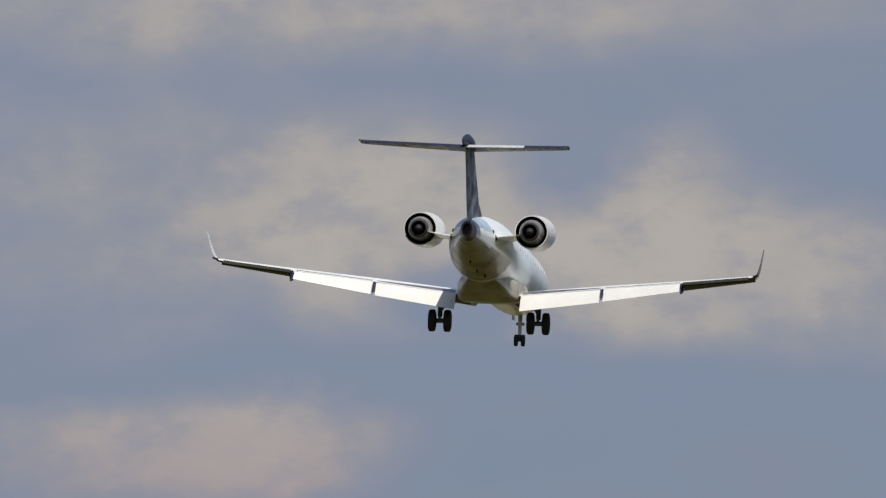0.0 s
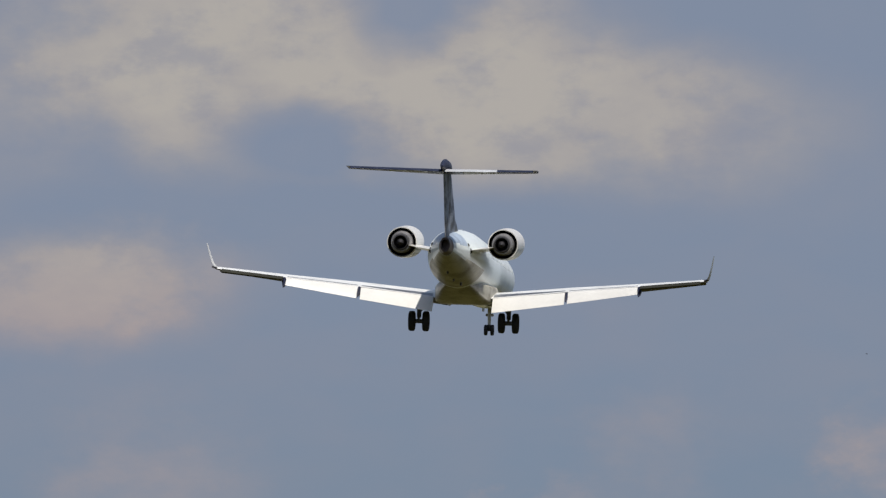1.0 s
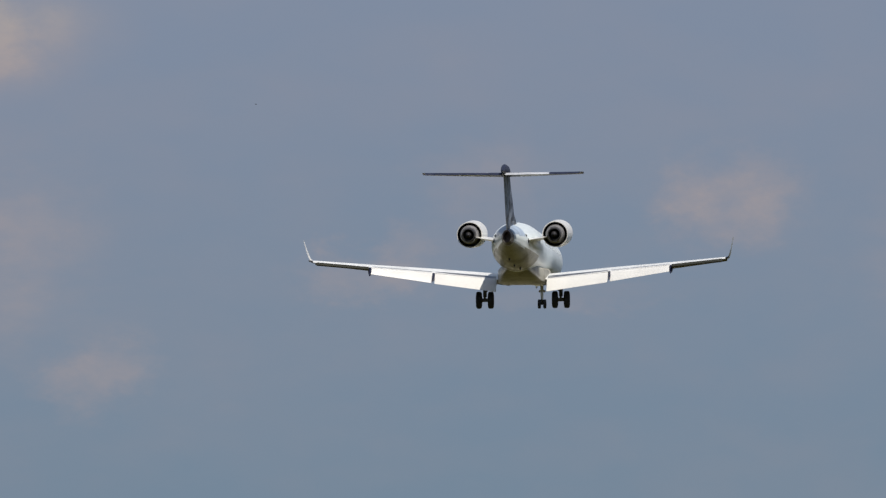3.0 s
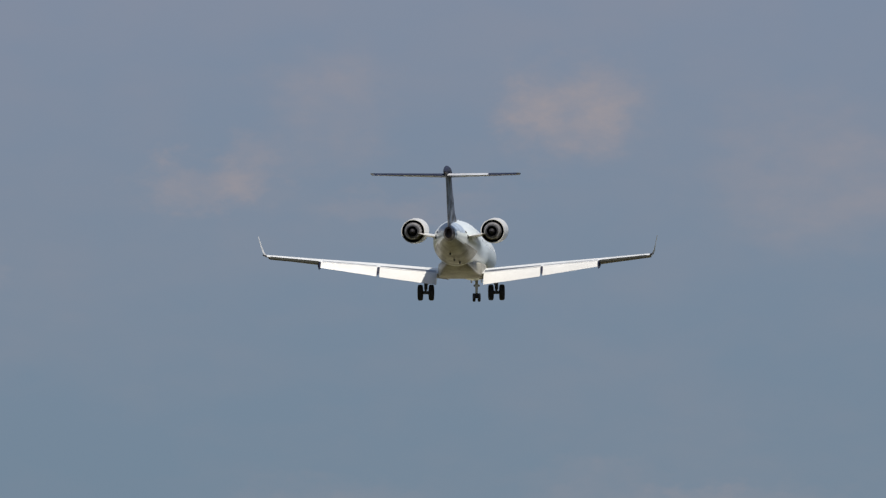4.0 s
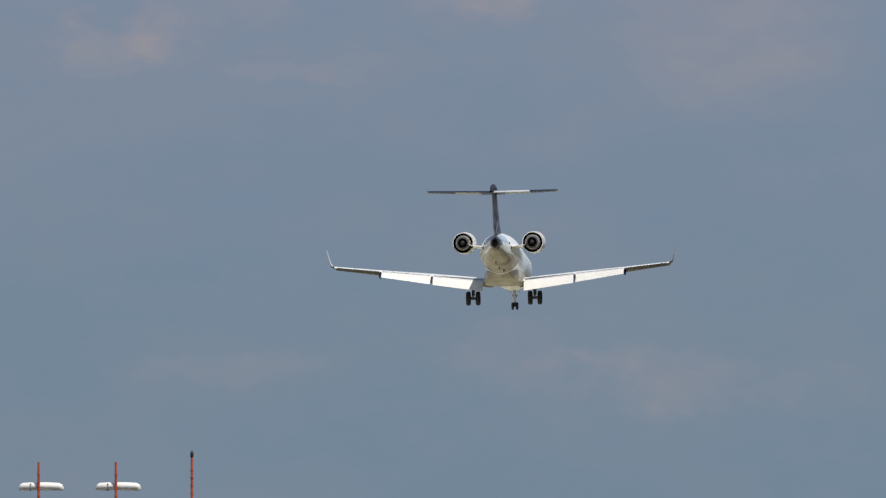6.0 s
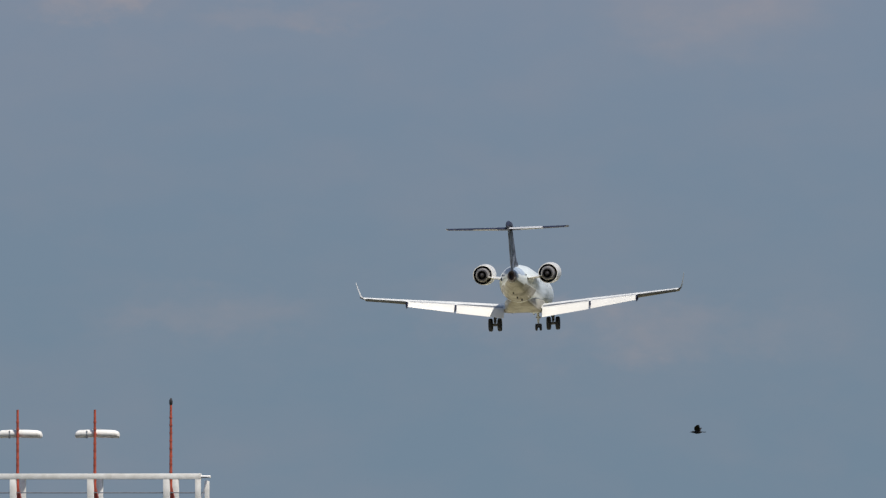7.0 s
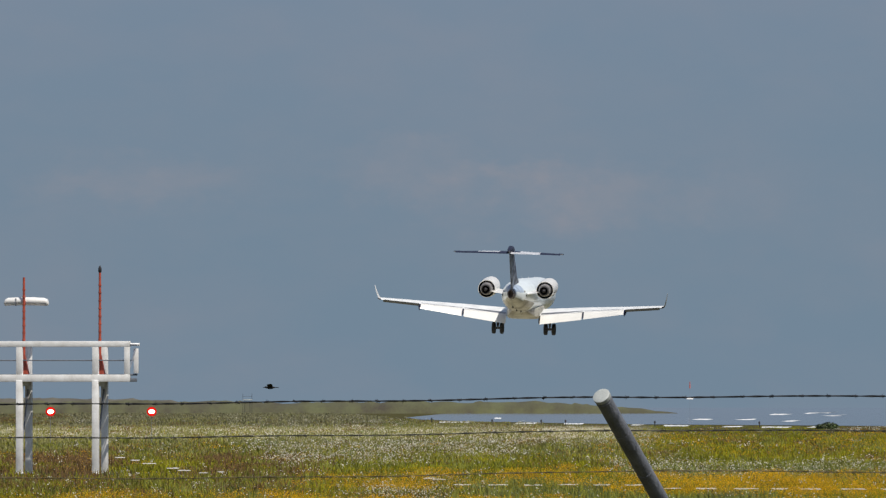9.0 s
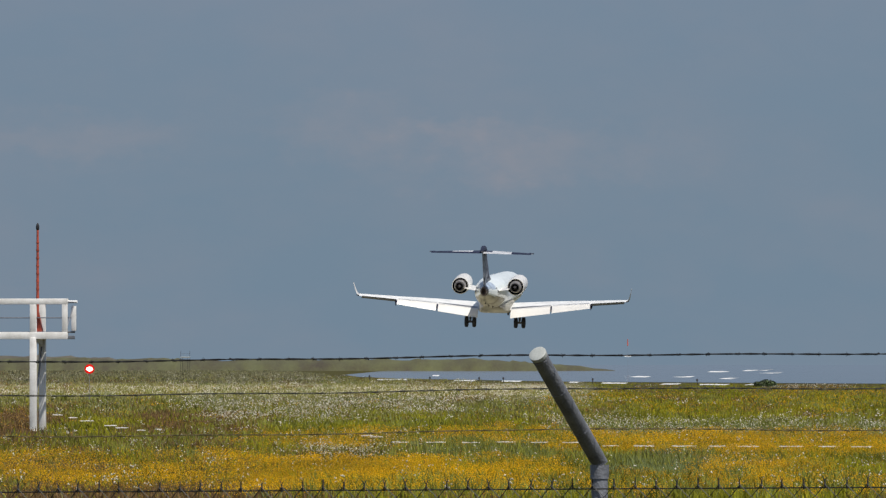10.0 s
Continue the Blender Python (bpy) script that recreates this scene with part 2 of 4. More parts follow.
BANKGRASS = material("bank_growth", (0.18, 0.17, 0.085, 1), 0.9, vary=0.3, scale=0.2, dark=(0.10, 0.098, 0.05), stretch=(1, 0.05, 1), island=0.3)
SCRUB = material("brown_scrub", (0.08, 0.072, 0.048, 1), 0.9, vary=0.3, scale=0.2, dark=(0.055, 0.045, 0.032), stretch=(1, 0.05, 1))
SHRUB = material("shrub_leaves", (0.05, 0.075, 0.02, 1), 0.7, vary=0.35, scale=1.5, island=0.6)
PAINT = material("runway_paint", (0.74, 0.74, 0.72, 1), 0.6, vary=0.2, scale=0.6, dark=(0.34, 0.34, 0.33))
MIRAGE = material("mirage_mirror_sheet", (0.62, 0.63, 0.64, 1), 0.07, 1.0, vary=0.05, scale=0.02)


# ---- mesh helpers ----
def part(name, bm, mat, parent=None, label="", smooth=True):
    me = bpy.data.meshes.new(name)
    bmesh.ops.recalc_face_normals(bm, faces=bm.faces[:])
    bm.to_mesh(me)
    bm.free()
    me.materials.append(mat)
    if smooth:
        me.shade_smooth()
        me.set_sharp_from_angle(angle=radians(38))
    ob = new(name, me)
    ob.parent = parent
    return tagged(ob, label=label) if label else ob


def mesh_part(name, me, parent=None):
    ob = new(name, me)
    ob.parent = parent
    return ob


def loft(rings, caps=(True, True), closed=True, bm=None):
    bm = bm or bmesh.new()
    vs = [[bm.verts.new(p) for p in r] for r in rings]
    n = len(rings[0])
    for a, b in zip(vs, vs[1:]):
        for k in range(n if closed else n - 1):
            bm.faces.new((a[k], a[(k + 1) % n], b[(k + 1) % n], b[k]))
    if caps[0]:
        bm.faces.new(vs[0])
    if caps[1]:
        bm.faces.new(vs[-1])
    return bm


def hoop(y, z, rx, rz, n=32, x=0.0, power=2.0):
    """A closed ring round the y axis, superelliptic for power above 2."""
    out = []
    for k in range(n):
        a = 2 * math.pi * k / n
        c, s = math.cos(a), math.sin(a)
        out.append(Vector((x + rx * math.copysign(abs(c) ** (2 / power), c), y, z + rz * math.copysign(abs(s) ** (2 / power), s))))
    return out


def foil(le, te, up, t, n=12):
    """A closed aerofoil section from leading to trailing edge, t metres thick, up: its normal."""
    le, te, up = Vector(le), Vector(te), Vector(up).normalized()
    xs = [(1 - math.cos(math.pi * k / n)) / 2 for k in range(n + 1)]
    yt = lambda x: 5 * t * (0.2969 * math.sqrt(x) - 0.126 * x - 0.3516 * x * x + 0.2843 * x ** 3 - 0.1 * x ** 4)
    top = [le.lerp(te, x) + up * yt(x) for x in xs]
    low = [le.lerp(te, x) - up * (yt(x) + 0.002) for x in reversed(xs[1:])]
    return top + low


def tube(a, b, r, r2=None, n=12, bm=None, caps=True):
    a, b = Vector(a), Vector(b)
    q = (b - a).to_track_quat("Z", "Y")
    rings = []
    for p, rr in ((a, r), (b, r if r2 is None else r2)):
        rings.append([p + q @ Vector((rr * math.cos(2 * math.pi * k / n), rr * math.sin(2 * math.pi * k / n), 0)) for k in range(n)])
    return loft(rings, (caps, caps), bm=bm)


def block(cx, cy, cz, sx, sy, sz, bevel=0.0, bm=None):
    b = bmesh.new()
    bmesh.ops.create_cube(b, size=1, matrix=Matrix.Translation((cx, cy, cz)) @ Matrix.Diagonal((sx, sy, sz, 1)))
    if bevel:
        bmesh.ops.bevel(b, geom=b.edges[:], offset=bevel, segments=2, affect="EDGES", profile=0.5)
    return b


def spun(profile, centre, n=32):
    """Surface of revolution about an axis along y through centre = (x, z); profile: (y, radius)."""
    return loft([hoop(y, centre[1] + (y + 8) * .02, r, r, n, centre[0]) for y, r in profile], (False, False))


# ---- setting: ground, runway ----
def ground():
    bm = bmesh.new()
    radii = [0, 30, 80, 160, 300, 500, 800, 1300, 2000, 3000, 4900, 9000, 20000, 45000]
    rings = []
    for r in radii[1:]:
        rings.append([Vector((r * math.sin(2 * math.pi * k / 96), r * math.cos(2 * math.pi * k / 96), 0)) for k in range(96)])
    loft(rings, (True, False), bm=bm)
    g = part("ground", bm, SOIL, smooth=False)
    tagged(g, "flat meadow ground with turf and bare brown soil", "ground", kind="structure")


def flat_sheet(name, pts, z, mat):
    bm = bmesh.new()
    bm.faces.new([bm.verts.new((x, y, z)) for x, y in pts])
    return part(name, bm, mat, smooth=False)


ground()
# Sky-mirroring sheet that stands in for heat mirage over the runway.
runway = flat_sheet("runway", [(-3, 2080), (2, 1900), (18, 1680), (42, 1560), (70, 1500), (260, 1480), (6200, 44000), (280, 44000), (2, 3100), (-5, 2300)], 0.02, MIRAGE)
tagged(runway, "mirror sheet on the runway in place of a heat mirage", "runway", kind="structure")


def ridge(name, x1, x2, y, height, mat, label, seed):
    """Long low rise with a ragged crest; height: crest height over x."""
    rnd = random.Random(seed)
    rings = []
    x, jag = x1, 0.0
    while x < x2:
        jag = .6 * jag + rnd.uniform(-.2, .2)
        top = max(.02, height(x) + jag * min(1, height(x)))
        lean = rnd.uniform(-1.5, 1.5)
        rings.append([Vector((x, y, -.1)), Vector((x, y + 4 + lean, top * .35)), Vector((x, y + 12 + 2 * lean, top * .7)), Vector((x, y + 26, top)), Vector((x, y + 120, top * .8)), Vector((x, y + 300, -.1))])
        x += rnd.uniform(.5, 1.6)
    b = part(name, loft(rings, (False, False), closed=False), mat)
    tagged(b, label, "bank", kind="structure")


ridge("grass_bank", -330, 42, 2950, lambda x: 2.05 if x < 8 else max(0, 2.05 - (x - 8) * .012 - max(0, x - 24) * .09), BANK, "low olive grass bank beyond the runway end", 4)
ridge("scrub_line", -330, -46, 3300, lambda x: 2.75 - max(0, x + 62) * .08, SCRUB, "brownish scrub line on the horizon", 9)


# ---- the landing jet ----
def regional_jet():
    jet = new("airplane")
    tagged(jet, "white twin-engine regional jet with T-tail, flaps and wheels down", "airplane")
    # fuselage: y, centre height, half width, half height
    body = [(17.25, 1.98, .04, .04), (17.05, 2.03, .26, .24), (16.6, 2.11, .5, .46), (15.9, 2.22, .77, .72), (15.0, 2.35, 1.0, .96),
            (14.0, 2.46, 1.18, 1.16), (12.8, 2.53, 1.3, 1.3), (11.4, 2.59, 1.345, 1.345), (6, 2.83, 1.345, 1.345), (0, 3.10, 1.345, 1.345),
            (-3.2, 3.24, 1.345, 1.345), (-4.6, 3.30, 1.32, 1.30), (-5.1, 3.325, 1.295, 1.275), (-6.0, 3.38, 1.24, 1.22), (-7.5, 3.48, 1.08, 1.06), (-9.0, 3.59, .84, .86), (-10.2, 3.69, .58, .62),
            (-11.1, 3.77, .345, .44)]
    axis = lambda y: 3.10 - .0455 * y
    hull = part("fuselage", loft([hoop(y, z, rx, rz, 48) for y, z, rx, rz in body], (True, True)), HULL, jet, "white fuselage with belly shade painted in")
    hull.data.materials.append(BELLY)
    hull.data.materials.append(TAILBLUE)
    # Downward-facing aft hull takes the painted shade; the tail top is light blue.
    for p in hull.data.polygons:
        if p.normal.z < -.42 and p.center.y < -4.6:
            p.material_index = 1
        elif p.normal.z > .3 and p.center.y < -9.3:
            p.material_index = 2
    cone = [(-11.06, 3.755, .34, .425), (-11.5, 3.80, .275, .37), (-11.85, 3.83, .22, .33), (-11.85, 3.83, .16, .24), (-11.3, 3.78, .15, .22)]
    part("tail_cone", loft([hoop(y, z, rx, rz, 28) for y, z, rx, rz in cone], (False, True)), APU, jet, "dark heat-stained exhaust cone")
    for y, z, x in ((-8.6, 2.66, -.1), (-7.0, 2.34, .05), (-6.0, 2.17, .3)):
        part("drain", tube((x, y, z + .03), (x, y - .06, z - .10), .06, .035, 8), SOOT, jet)
    # wing-to-body fairing
    fair = [(6.4, 1.95, .8, .10, 2.2), (5.2, 1.82, 1.15, .34, 2.8), (3.5, 1.78, 1.28, .44, 4.0), (1.0, 1.74, 1.30, .48, 5.0), (-.6, 1.74, 1.28, .48, 6.0),
            (-1.1, 1.76, 1.26, .46, 6.0), (-2.4, 1.92, 1.06, .40, 5.0), (-3.4, 2.06, .84, .30, 4.5), (-4.1, 2.16, .62, .18, 4.0), (-4.6, 2.24, .42, .06, 3.0)]
    part("belly_fairing", loft([hoop(y, z, rx, rz, 32, power=p) for y, z, rx, rz, p in fair]), BELLY, jet, "mottled belly fairing coloured dark as in shade")
    for s in (-1, 1):
        up = Vector((-0.1 * s, 0.0, 1))
        # main wing box: x, leading edge y, trailing edge y, height, thickness
        secs = [(0.9, 4.9, -0.75, 1.55, .62), (1.6, 4.45, -0.75, 1.62, .58), (4.75, 2.55, -0.95, 1.98, .42), (8.1, .55, -1.72, 2.3, .27), (10.9, -1.1, -2.55, 2.58, .17), (11.2, -1.35, -2.72, 2.62, .13)]
        wing = part("wing", loft([foil((s * x, l, z), (s * x, t, z - .03), up, th, 14) for x, l, t, z, th in secs]), WINGGREY, jet, "pale swept wing with shade painted on its underside")
        wing.data.materials.append(UNDERSHADE)
        # Faces that point down get the colour standing in for shade.
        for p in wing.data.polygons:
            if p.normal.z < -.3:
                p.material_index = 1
        # slats
        slat = [(1.7, 4.62, 4.0, 1.42, .13), (4.75, 2.78, 2.25, 1.82, .11), (8.1, .80, .3, 2.10, .11), (11.1, -1.0, -1.4, 2.46, .08)]
        part("slat", loft([foil((s * x, l, z), (s * x, t, z + .12), up, th, 8) for x, l, t, z, th in slat]), SLAT, wing, "dull olive-grey drooped slat")
        # flaps, lowered
        def flap(x1, x2, y1, y2, z1, z2, c1, c2, drop=40):
            cd, sd = math.cos(radians(drop)), math.sin(radians(drop))
            rr = []
            for x, y, z, c in ((x1, y1, z1, c1), (x2, y2, z2, c2)):
                rr.append(foil((s * x, y, z), (s * x, y - c * cd, z - c * sd), (0, -sd, cd), .15 * c, 10))
            return loft(rr)
        part("flap", flap(1.36, 4.66, -.58, -.78, 1.60, 1.97, 1.09, .94), WHITE, wing, "sunlit white inboard flap, lowered")
        part("flap", flap(4.80, 8.06, -.84, -1.60, 1.98, 2.29, .89, .58), WHITE, wing, "sunlit white outboard flap, lowered")
        part("vane", flap(1.4, 4.66, -.30, -.5, 1.74, 2.02, .34, .3, 22), BARE, wing)
        part("vane", flap(4.84, 8.0, -.56, -1.36, 2.03, 2.32, .3, .24, 22), BARE, wing)
        part("aileron", loft([foil((s * x, y, z), (s * x, y - c, z - .05), up, .19, 8) for x, y, z, c in ((8.16, -1.62, 2.23, .66), (10.9, -2.42, 2.50, .46))]), UNDERSHADE, wing, "aileron darkened with painted shade")
        for xf, yf, zf, ln in ((4.75, .1, 1.84, 1.8), (8.1, -1.0, 2.16, 1.3)):
            part("flap_fairing", loft([hoop(yf, zf, .02, .02, 12, s * xf), hoop(yf - ln * .25, zf - .02, .11, .17, 12, s * xf), hoop(yf - ln * .6, zf - .10, .11, .22, 12, s * xf), hoop(yf - ln, zf - .34, .02, .03, 12, s * xf)]), NAVY, wing)
        # winglet
        wl = [(11.2, -1.5, -2.74, 2.62, .12), (11.32, -1.95, -2.95, 2.82, .08), (11.43, -2.4, -3.2, 3.2, .05), (11.55, -2.95, -3.4, 3.72, .028)]
        part("winglet", loft([foil((s * x, l, z), (s * x, t, z), (-s * .96, 0, .25), th, 8) for x, l, t, z, th in wl]), WHITE, wing, "thin white upswept winglet")
        part("navigation_light", loft([foil((s * 11.1, -2.62, 2.6), (s * 11.1, -2.9, 2.6), up, .1, 6), foil((s * 11.32, -2.75, 2.66), (s * 11.32, -2.95, 2.66), up, .08, 6)]), SOOT, wing)
        # engine
        ex, ez = s * 2.29, 3.94
        nac = [(-3.6, .56), (-3.55, .63), (-3.75, .69), (-4.4, .725), (-5.2, .735), (-6.2, .725), (-7.2, .705), (-7.7, .685), (-7.7, .645), (-7.2, .675), (-6.4, .68), (-5.2, .64), (-4.2, .57), (-3.6, .56)]
        eng = part("engine", spun(nac, (ex, ez), 40), WHITE, jet, "white jet engine nacelle")
        part("fan_duct", spun([(-7.66, .648), (-7.2, .672), (-6.5, .66), (-6.45, .3)], (ex, ez), 36), SOOT, eng, "sooty black fan duct")
        part("core_cowl", spun([(-6.46, .58), (-7.2, .55), (-7.9, .48), (-8.3, .42), (-8.3, .37), (-7.8, .36), (-7.8, .02)], (ex, ez), 36), CORE, eng, "grey metal core cowl")
        part("exhaust_nozzle", spun([(-8.3, .372), (-8.52, .33), (-8.52, .30), (-7.9, .31), (-7.85, .02)], (ex, ez), 32), SOOT, eng, "dark core exhaust nozzle")
        part("exhaust_plug", spun([(-7.8, .2), (-8.3, .19), (-8.6, .12), (-8.75, .01)], (ex, ez), 24), SOOT, eng)
        part("intake_lip", spun([(-3.54, .64), (-3.48, .6), (-3.54, .56), (-3.8, .55), (-3.9, .56)], (ex, ez), 36), BARE, eng)
        part("pylon", loft([foil((s * .85, -4.4, 3.62), (s * .75, -8.7, 3.62), (0, 0, 1), .24, 10), foil((s * 1.62, -4.6, 3.78), (s * 1.62, -8.65, 3.74), (0, 0, 1), .19, 10), foil((s * 1.98, -4.9, 3.86), (s * 1.98, -8.3, 3.82), (0, 0, 1), .18, 10)]), WHITE, jet, "white engine pylon")
        # tailplane
        tp = [(.05, -11.35, -13.85, 7.16, .22), (.8, -11.73, -14.04, 7.168, .20), (2.45, -12.6, -14.47, 7.185, .14), (4.1, -13.55, -14.95, 7.2, .07), (4.25, -13.8, -15.0, 7.2, .04)]
        stab = part("tailplane", loft([foil((s * x, l, z - .10), (s * x, t + .32, z), (0, 0, 1), th, 10) for x, l, t, z, th in tp]), TAILGREY, jet, "pale grey horizontal tailplane with dark edges")
        stab.data.materials.append(NAVY)
        for p in stab.data.polygons:
            if abs(p.center.x) < .8 or abs(p.center.x) > 2.45:
                p.material_index = 1
        part("leading_edge", loft([foil((s * x, l + .06, z - .10), (s * x, l - .2, z - .09), (0, 0, 1), th * .6, 8) for x, l, t, z, th in tp]), NAVY, stab, "black leading edge boot")
        part("tip_cap", loft([foil((s * 3.9, -13.4, 7.14), (s * 3.9, -14.6, 7.19), (0, 0, 1), .10, 8), foil((s * 4.27, -13.75, 7.15), (s * 4.27, -15.0, 7.2), (0, 0, 1), .06, 8)]), NAVY, stab)
        part("elevator", loft([foil((s * x, t + .36, z), (s * x, t - .1, z - .09), (0, 0, 1), .09 - .012 * x, 8) for x, l, t, z, th in tp[2:4]]), NAVY, stab, "dark outboard elevator")
        # Lighting difference put into colour: inboard elevator pale right, dark left.
        part("elevator", loft([foil((s * x, t + .36, z), (s * x, t - .1, z - .09), (0, 0, 1), .09 - .012 * x, 8) for x, l, t, z, th in tp[:3]]), TAILGREY if s > 0 else NAVY, stab)
        # cabin windows
        for k in range(17):
            y = 11.0 - k * .82
            if -1.5 < y < 12:
                w = bmesh.new()
                rr = []
                for dx in (0, .02):
                    rr.append([Vector((s * (1.305 + dx), y + .10 * math.cos(a), axis(y) + .3 + .15 * math.sin(a))) for a in [2 * math.pi * j / 12 for j in range(12)]])
                part("cabin_window", loft(rr, bm=w), PANE, jet)
        # aft outlets
        for y, z, x, r in ((-8.9, 3.86, .80, .07), (-8.6, 3.60, .87, .11)):
            part("bleed_outlet", loft([hoop(y + .3, z, r * .8, r, 12, s * x), hoop(y, z, r, r * 1.25, 12, s * x), hoop(y + .02, z, r * .7, r * .9, 12, s * x)]), SOOT, jet)
        # main gear
        gear = part("main_gear", tube((s * 2.05, .05, 1.75), (s * 2.05, 0, .62), .115, .10, 14), STRUT, jet, "steel main landing gear leg")
        part("drag_brace", tube((s * 1.45, .25, 1.62), (s * 2.03, .0, .85), .05), STRUT, gear)
        part("axle", tube((s * 2.05 - .42, 0, .46), (s * 2.05 + .42, 0, .46), .10), STRUT, gear)
        part("torque_link", loft([hoop(-.14, .85, .06, .1, 8, s * 2.05), hoop(-.26, .68, .05, .05, 8, s * 2.05), hoop(-.12, .55, .06, .06, 8, s * 2.05)]), STRUT, gear)
        part("gear_door", block(s * 2.5, .05, 1.45, .04, .7, .5, .01), WHITE, gear)
        for w in (-.32, .32):
            wheel(s * 2.05 + w, 0, .46, .46, .30, gear)
    # fin and rudder
    fin = [(-5.0, -10.6, 4.2, .10), (-6.4, -10.75, 4.5, .46), (-8.3, -11.35, 5.0, .42), (-9.7, -12.1, 6.1, .36), (-11.1, -13.0, 7.12, .32)]
    v = part("tail_fin", loft([foil((0, l, z), (0, t, z), (1, 0, 0), th, 12) for l, t, z, th in fin]), FINBLUE, jet, "blue-grey painted tail fin")
    rud = [(-10.3, -11.45, 4.1, .2), (-11.0, -12.2, 5.0, .19), (-11.8, -12.95, 6.1, .17), (-12.6, -13.7, 7.0, .14)]
    part("rudder", loft([foil((0, l, z), (0, t, z), (1, 0, 0), th, 10) for l, t, z, th in rud]), FINBLUE, v, "blue-grey rudder with darker markings")
    part("bullet_fairing", loft([hoop(y, z, rx, rz, 20) for y, z, rx, rz in ((-10.4, 7.2, .03, .03), (-10.9, 7.22, .16, .18), (-11.8, 7.28, .22, .31), (-13.0, 7.34, .21, .31), (-14.0, 7.34, .14, .2), (-14.7, 7.3, .03, .04))]), NAVY, jet, "navy fairing on top of the tail")
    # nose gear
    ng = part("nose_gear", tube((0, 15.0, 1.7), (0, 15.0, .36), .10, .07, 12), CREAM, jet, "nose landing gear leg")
    part("axle", tube((-.2, 15, .25), (.2, 15, .25), .05), STRUT, ng)
    part("fork", tube((0, 15, .5), (0, 15, .22), .08), STRUT, ng)
    part("drag_brace", tube((0, 15.9, 1.6), (0, 15.05, .75), .04), STRUT, ng)
    for s in (-1, 1):
        part("gear_door", block(s * .3, 15.1, 1.32, .03, 1.1, .42, .008), WHITE, ng)
        wheel(s * .15, 15, .25, .25, .16, ng)
        part("landing_light", tube((s * .12, 15.08, .95), (s * .12, 15.2, .95), .07), BARE, ng)
    for p in (-2.2, 3.0, 8.5):
        part("antenna", loft([foil((0, p, axis(p) + 1.33), (0, p - .4, axis(p) + 1.33), (1, 0, 0), .04, 6), foil((0, p - .25, axis(p) + 1.46), (0, p - .45, axis(p) + 1.46), (1, 0, 0), .02, 6)]), WHITE, jet)
    return jet


def wheel(x, y, z, r, w, parent):
    h = w / 2
    prof = [(-h * .55, r * .52), (-h * .9, r * .62), (-h, r * .8), (-h * .85, r * .94), (-h * .5, r), (h * .5, r), (h * .85, r * .94), (h, r * .8), (h * .9, r * .62), (h * .55, r * .52)]
    rings = [[Vector((x + a, y + b * math.cos(2 * math.pi * k / 24), z + b * math.sin(2 * math.pi * k / 24))) for k in range(24)] for a, b in prof]
    t = part("wheel", loft(rings, (False, False)), RUBBER, parent, "black rubber tyre on its wheel")
    rim = [[Vector((x + a, y + b * math.cos(2 * math.pi * k / 24), z + b * math.sin(2 * math.pi * k / 24))) for k in range(24)]
           for a, b in ((-h * .6, .01), (-h * .5, r * .2), (-h * .7, r * .46), (-h * .55, r * .53), (h * .55, r * .53), (h * .7, r * .46), (h * .5, r * .2), (h * .6, .01))]
    part("rim", loft(rim), STRUT, t)


jet = regional_jet()


# ---- antenna platform by the runway ----
PLAT = pose(-10.70, 565, -0.07, 0, 0, -13)


def platform():
    top = new("antenna_platform")
    tagged(top, "white steel platform with guard rails on columns", "platform")
    bays = [-1.01, -3.65, -6.34, -9.05]
    left = -10.1
    wd = 1.25
    for y in (0, wd):
        end = .17 if y == 0 else -.12
        part("beam", block((left + end) / 2, y, 3.28, end - left, .14, .24, .012), BOARDWHITE, top)
        part("top_rail", block((left + end) / 2, y, 4.43, end - left, .13, .19, .012), BOARDWHITE, top)
        part("mid_rail", tube((left, y, 3.88), (.1, y, 3.88), .018), GALV, top)
        for x in bays:
            part("column", block(x, y, 1.6, .22, .2, 3.22, .02), BOARDWHITE, top)
            part("column_foot", block(x, y, .05, .28, .28, .1, .02), BOARDWHITE, top)
            part("rail_post", block(x, y, 3.86, .22, .12, .96, .012), BOARDWHITE, top)
        tall = .96 if y == 0 else .84
        part("rail_post", block(.08, y, 3.86, .18 if y == 0 else .15, .12, tall, .012), BOARDWHITE, top)
    part("stub_rail", tube((-.14, wd, 4.42), (.2, wd, 4.42), .045), BOARDWHITE, top)
    part("stub_rail", tube((-.14, wd, 3.40), (.12, wd, 3.40), .03), GALV, top)
    part("end_beam", block(.10, wd / 2, 3.22, .08, wd - .16, .12, .012), GALV, top)
    part("end_rail", tube((.10, .08, 4.40), (.10, wd - .08, 4.40), .025), GALV, top)
    part("end_brace", tube((.10, .1, 3.45), (.10, wd - .1, 4.3), .02), GALV, top)
    for k in range(33):
        part("deck_plank", block(-.15 - k * .3, wd / 2, 3.40, .27, wd - .18, .03), GALV, top)
    for x in bays:
        part("cross_beam", block(x, wd / 2, 3.1, .12, wd - .24, .18), BOARDWHITE, top)
        part("cross_brace", tube((x, .12, .5), (x, wd - .12, 2.9), .03), GALV, top)
    top.matrix_basis = PLAT


